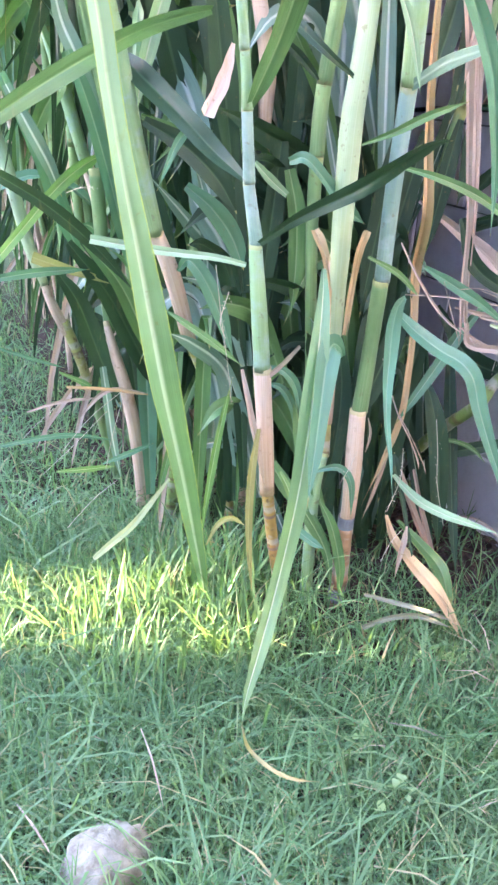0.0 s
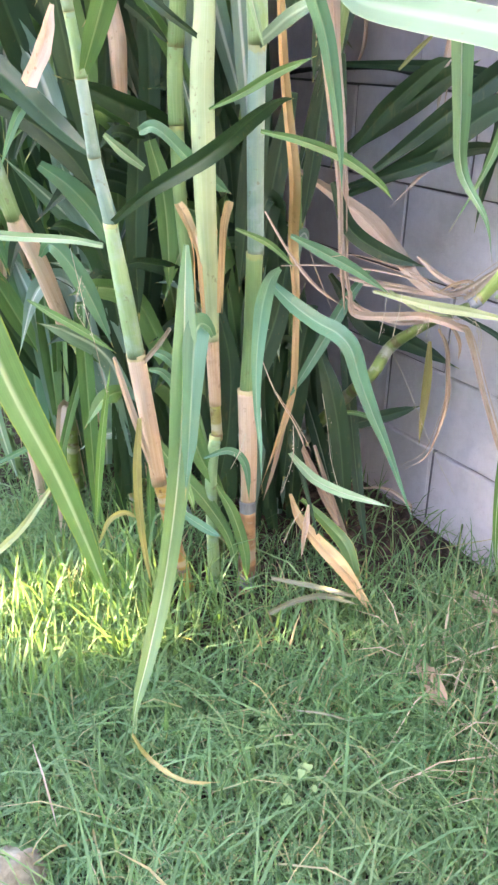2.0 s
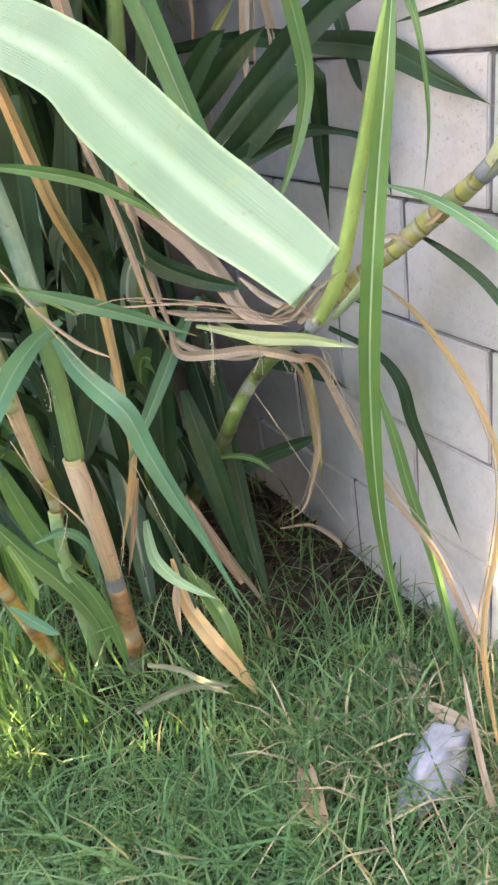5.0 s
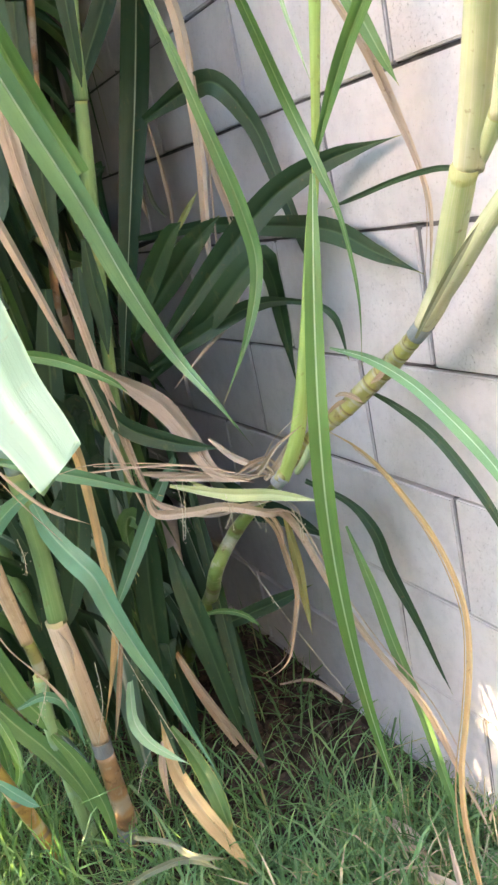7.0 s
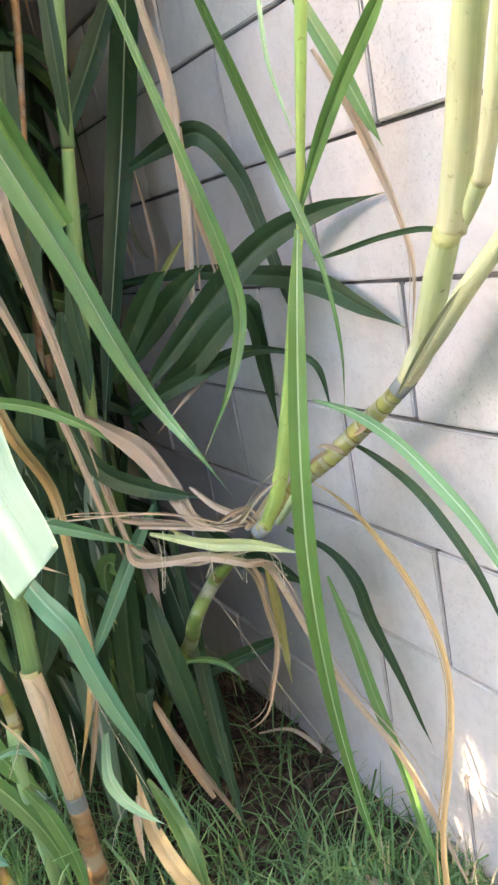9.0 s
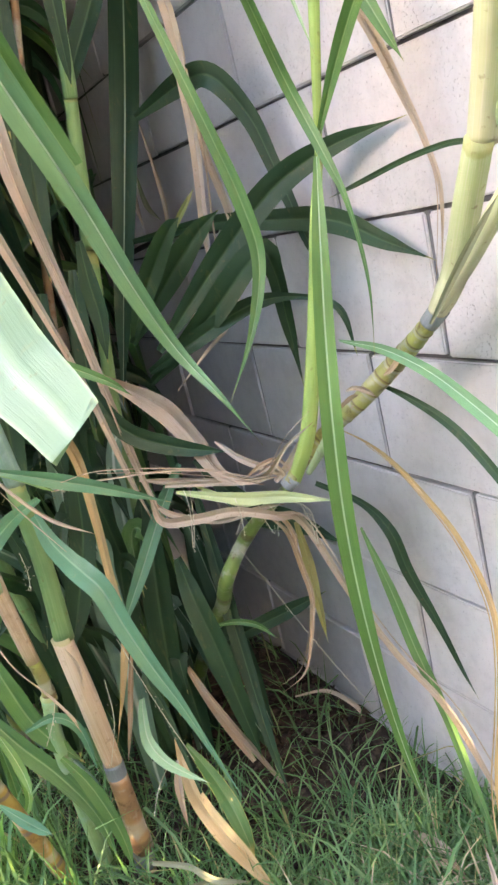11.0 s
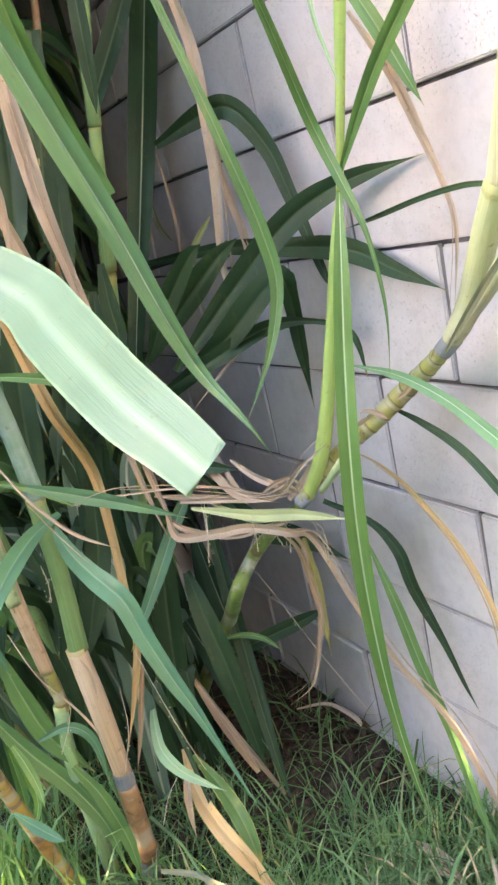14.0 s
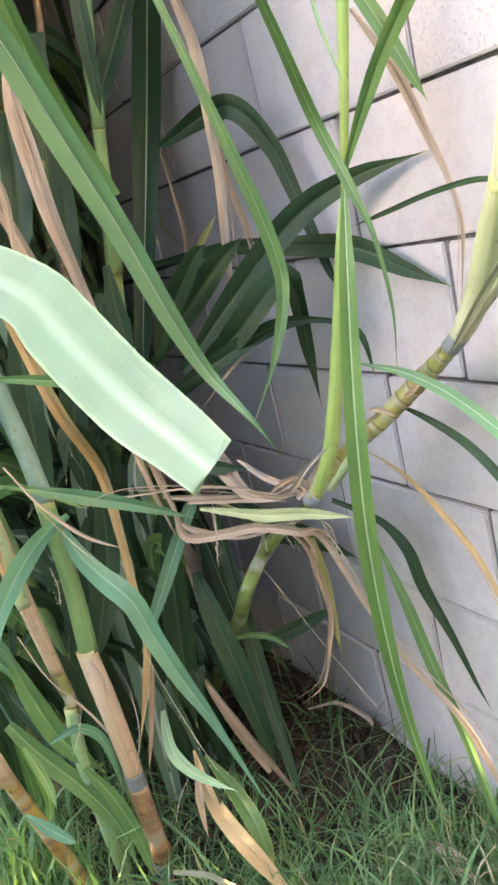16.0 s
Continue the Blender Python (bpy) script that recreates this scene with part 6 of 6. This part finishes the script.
def weed(x, y, seed, spread=0.035, height=0.08):
    """A low broad-leaved weed: a few stalks, each with a round lobed leaf."""
    g = np.random.default_rng(seed)
    z = float(ground_height(np.array(x), np.array(y)))
    ob = tagged(new("clover_weed"), "small pale green broad-leaved weed in the lawn", "weed", "weeds in the lawn")
    for k in range(6):
        a, r, h = g.uniform(0, 6.28), g.uniform(0.2, 1.0) * spread, height * g.uniform(0.8, 1.2)
        tip = np.array([x + r * math.cos(a), y + r * math.sin(a), z + h])
        path = smooth_path([(x, y, z), ((x + tip[0]) / 2, (y + tip[1]) / 2, z + h * 0.7), tuple(tip)], 5)
        child("stalk", tube_mesh("stalk", path, np.full(len(path), 0.0009), WEED, np.linspace(0, 1, len(path)), 5), ob)
        s = g.uniform(0.005, 0.009)
        ang = np.linspace(0, 2 * np.pi, 22, endpoint=False)
        rad = s * (1 + 0.22 * np.cos(3 * ang + a))
        tilt = g.normal(0, 0.3, 2)
        ring = np.stack([tip[0] + rad * np.cos(ang), tip[1] + rad * np.sin(ang), tip[2] + rad * (np.cos(ang) * tilt[0] + np.sin(ang) * tilt[1]) + 0.002], -1)
        verts = np.vstack([tip[None], ring])
        faces = [(0, 1 + i, 1 + (i + 1) % 22) for i in range(22)]
        child("leaf", mesh_of("weed_leaf", verts, faces, np.tile([0.2, 0.3], (23, 1)), WEED), ob)
    return ob


weed(0.985, 0.87, 1)
weed(1.02, 1.0, 2, 0.03, 0.06)


def shrub():
    """An unseen bush added before the gap in the wall: its leaves break the low beam of sun into patches."""
    g = np.random.default_rng(5)
    ob = tagged(new("shrub"), "unseen leafy green shrub added to break up the sun beam", "shrub")
    for k in range(8):
        a = g.uniform(0, 6.28)
        path = smooth_path([(-2.4, 3.05, -0.03), (-2.4 + 0.1 * math.cos(a), 3.05 + 0.1 * math.sin(a), 0.35), (-2.4 + 0.2 * math.cos(a), 3.05 + 0.2 * math.sin(a), g.uniform(0.5, 0.95))], 6)
        child("branch", tube_mesh("branch", path, np.linspace(0.006, 0.002, len(path)), BROWN, np.linspace(0, 1, len(path)), 6), ob)
        for q in path[4:]:
            for _ in range(0 if q[2] < 0.58 else 7):
                d = unit(g.normal(0, 1, 3))
                o = q + d * 0.02
                child("leaf", blade_mesh([(*o, 0.006), (*(o + d * 0.035), 0.026), (*(o + d * 0.075), 0.002)], SHADETINT, facing=tuple(g.normal(0, 1, 3)), per=2), ob)
    # loose leaves added where the beam to the block wall passes
    for _ in range(420):
        o = np.array([g.uniform(-2.55, -2.25), g.uniform(2.95, 3.32), g.uniform(0.55, 0.98)])
        d = unit(g.normal(0, 1, 3))
        child("leaf", blade_mesh([(*o, 0.006), (*(o + d * 0.035), 0.028), (*(o + d * 0.075), 0.002)], SHADETINT, facing=tuple(g.normal(0, 1, 3)), per=2), ob)
    return ob


shrub()
fallen_leaf(TAN, [(1.563, 1.060, 0.030, 0.0055), (1.574, 1.028, 0.040, 0.0110), (1.581, 0.996, 0.045, 0.0141), (1.581, 0.976, 0.030, 0.0033)], "curled tan dead leaf on the grass by the wall")
fallen_leaf(DRY, [(1.558, 0.980, 0.040, 0.0065), (1.561, 0.934, 0.055, 0.0190), (1.570, 0.884, 0.060, 0.0229), (1.578, 0.848, 0.040, 0.0052)], "long beige dead leaf lying by the wall")
fallen_leaf(TAN, [(1.336, 0.989, 0.045, 0.0100), (1.311, 0.941, 0.060, 0.0328), (1.300, 0.904, 0.055, 0.0323), (1.301, 0.874, 0.040, 0.0076)], "brown dead leaf sunk in the grass")
fallen_leaf(GREY, [(1.146, 1.217, 0.080, 0.0096), (1.201, 1.200, 0.100, 0.0108), (1.259, 1.182, 0.100, 0.0121), (1.291, 1.116, 0.110, 0.0060)], "greyish fading cane leaf lying on the grass")
fallen_leaf(GREY, [(1.203, 1.293, 0.095, 0.0075), (1.247, 1.243, 0.095, 0.0099), (1.260, 1.154, 0.130, 0.0095), (1.305, 1.133, 0.110, 0.0048)], "pale green cane leaf lying flat on the grass")
fallen_leaf(DRY, [(1.513, 0.747, 0.000, 0.0092), (1.494, 0.760, 0.102, 0.0105), (1.500, 0.790, 0.178, 0.0093), (1.516, 0.830, 0.261, 0.0063)], "dry upright straw stalk beside the wall")
fallen_leaf(DRY, [(1.519, 0.756, 0.010, 0.0051), (1.520, 0.760, 0.083, 0.0059), (1.555, 0.780, 0.115, 0.0039)], "dry split straw stalk beside the wall")
fallen_leaf(DRY, [(1.585, 1.115, 0.030, 0.0055), (1.588, 1.074, 0.040, 0.0173), (1.595, 1.035, 0.040, 0.0192), (1.591, 1.007, 0.030, 0.0053)], "curled tan dead leaf by the wall foot")
fallen_leaf(DRY, [(1.630, 1.536, 0.060, 0.0039), (1.682, 1.487, 0.070, 0.0077), (1.708, 1.427, 0.050, 0.0102), (1.708, 1.411, 0.030, 0.0025)], "dry tan leaf strip on bare soil")
fallen_leaf(GREY, [(1.059, 0.996, 0.060, 0.0022), (1.083, 0.950, 0.080, 0.0043), (1.128, 0.923, 0.060, 0.0022)], "straw blade lying on the lawn")
fallen_leaf(DRY, [(0.645, 1.140, 0.080, 0.0020), (0.638, 1.065, 0.080, 0.0035), (0.632, 1.000, 0.050, 0.0019)], "straw blade lying on the lawn")
fallen_leaf(DRY, [(0.427, 1.088, 0.060, 0.0020), (0.440, 1.030, 0.070, 0.0038), (0.456, 0.984, 0.050, 0.0019)], "pale straw blade lying on the lawn")
panicle([(1.509, 1.327, 0.523, 0.0010), (1.531, 1.296, 0.457, 0.0010), (1.557, 1.271, 0.379, 0.0010), (1.585, 1.246, 0.303, 0.0010), (1.616, 1.204, 0.217, 0.0010)], 236)
panicle([(1.542, 1.170, 0.656, 0.0009), (1.551, 1.160, 0.631, 0.0009), (1.557, 1.150, 0.593, 0.0009), (1.556, 1.150, 0.564, 0.0009)], 237)
panicle([(1.396, 1.200, 0.705, 0.0008), (1.397, 1.200, 0.673, 0.0008), (1.386, 1.200, 0.617, 0.0009)], 238)
panicle([(1.469, 1.200, 0.663, 0.0009), (1.472, 1.200, 0.633, 0.0009), (1.469, 1.200, 0.601, 0.0009)], 239)
panicle([(1.505, 1.180, 0.649, 0.0009), (1.519, 1.180, 0.620, 0.0009), (1.513, 1.180, 0.588, 0.0009)], 240)
panicle([(0.670, 1.700, 0.337, 0.0012), (0.733, 1.700, 0.406, 0.0012), (0.809, 1.700, 0.461, 0.0012)], 243)
panicle([(0.848, 1.300, 0.697, 0.0009), (0.837, 1.300, 0.727, 0.0009), (0.849, 1.300, 0.772, 0.0009)], 244)
panicle([(0.625, 1.700, 0.288, 0.0012), (0.699, 1.720, 0.336, 0.0013), (0.786, 1.750, 0.394, 0.0013)], 245)
panicle([(0.637, 1.550, 0.241, 0.0012), (0.697, 1.570, 0.283, 0.0012), (0.758, 1.600, 0.302, 0.0012)], 246)
panicle([(0.618, 1.850, 0.307, 0.0013), (0.658, 1.850, 0.344, 0.0013), (0.709, 1.870, 0.370, 0.0013)], 247)
panicle([(0.872, 1.400, 0.793, 0.0010), (0.886, 1.400, 0.703, 0.0010), (0.902, 1.400, 0.618, 0.0010), (0.915, 1.400, 0.534, 0.0010)], 248)
panicle([(0.802, 1.700, 0.430, 0.0012), (0.782, 1.700, 0.359, 0.0012), (0.765, 1.700, 0.279, 0.0013)], 249)
panicle([(0.675, 1.600, 0.882, 0.0011), (0.697, 1.600, 0.890, 0.0011), (0.722, 1.600, 0.891, 0.0011)], 250)
panicle([(1.149, 1.313, 0.435, 0.0010), (1.135, 1.310, 0.405, 0.0010), (1.114, 1.310, 0.370, 0.0010)], 260)
panicle([(1.244, 1.212, 0.532, 0.0010), (1.257, 1.208, 0.465, 0.0010), (1.274, 1.211, 0.389, 0.0010), (1.295, 1.196, 0.301, 0.0010)], 261)
panicle([(1.433, 1.277, 0.678, 0.0010), (1.424, 1.269, 0.635, 0.0010), (1.410, 1.262, 0.590, 0.0010)], 263)
panicle([(1.539, 1.175, 0.637, 0.0010), (1.561, 1.159, 0.620, 0.0010), (1.563, 1.150, 0.595, 0.0010), (1.557, 1.144, 0.566, 0.0010)], 264)
panicle([(1.509, 1.215, 0.639, 0.0010), (1.510, 1.206, 0.612, 0.0010), (1.514, 1.197, 0.590, 0.0010)], 265)
panicle([(1.493, 1.226, 0.649, 0.0010), (1.483, 1.223, 0.623, 0.0010), (1.468, 1.224, 0.600, 0.0010)], 266)
panicle([(1.168, 1.296, 0.677, 0.0010), (1.169, 1.287, 0.651, 0.0010), (1.164, 1.281, 0.623, 0.0010)], 267)
panicle([(1.271, 1.285, 0.248, 0.0010), (1.249, 1.288, 0.220, 0.0010), (1.227, 1.286, 0.178, 0.0010)], 268)
panicle([(1.218, 1.260, 0.456, 0.0010), (1.210, 1.246, 0.397, 0.0010), (1.184, 1.240, 0.333, 0.0010)], 269)


def litter():
    """Crumbs of dead leaf and chaff on the bare soil."""
    g = np.random.default_rng(21)
    verts, faces = [], []
    for _ in range(2600):
        x, y = g.normal(1.48, 0.2), g.normal(1.75, 0.4)
        if x > WALL_X - 0.01:
            continue
        a, s, w = g.uniform(0, 6.28), g.uniform(0.006, 0.04), g.uniform(0.002, 0.007)
        c = np.array([x, y, float(ground_height(np.array(x), np.array(y))) + g.uniform(0.001, 0.012)])
        d, n = np.array([math.cos(a), math.sin(a), g.normal(0, 0.25)]) * s, np.array([-math.sin(a), math.cos(a), g.normal(0, 0.4)]) * w
        k = len(verts)
        verts += [c - d - n, c - d + n, c + n * 1.3 + [0, 0, 0.004], c + d, c - n * 1.2 + [0, 0, 0.003]]
        faces += [(k, k + 4, k + 2, k + 1), (k + 4, k + 3, k + 2)]
    me = mesh_of("litter", verts, faces, np.tile([0.3, 0.4], (len(verts), 1)), LITTER)
    return tagged(new("leaf_litter", me), "brown crumbled leaf litter on bare soil", "litter", kind="stuff")


litter()
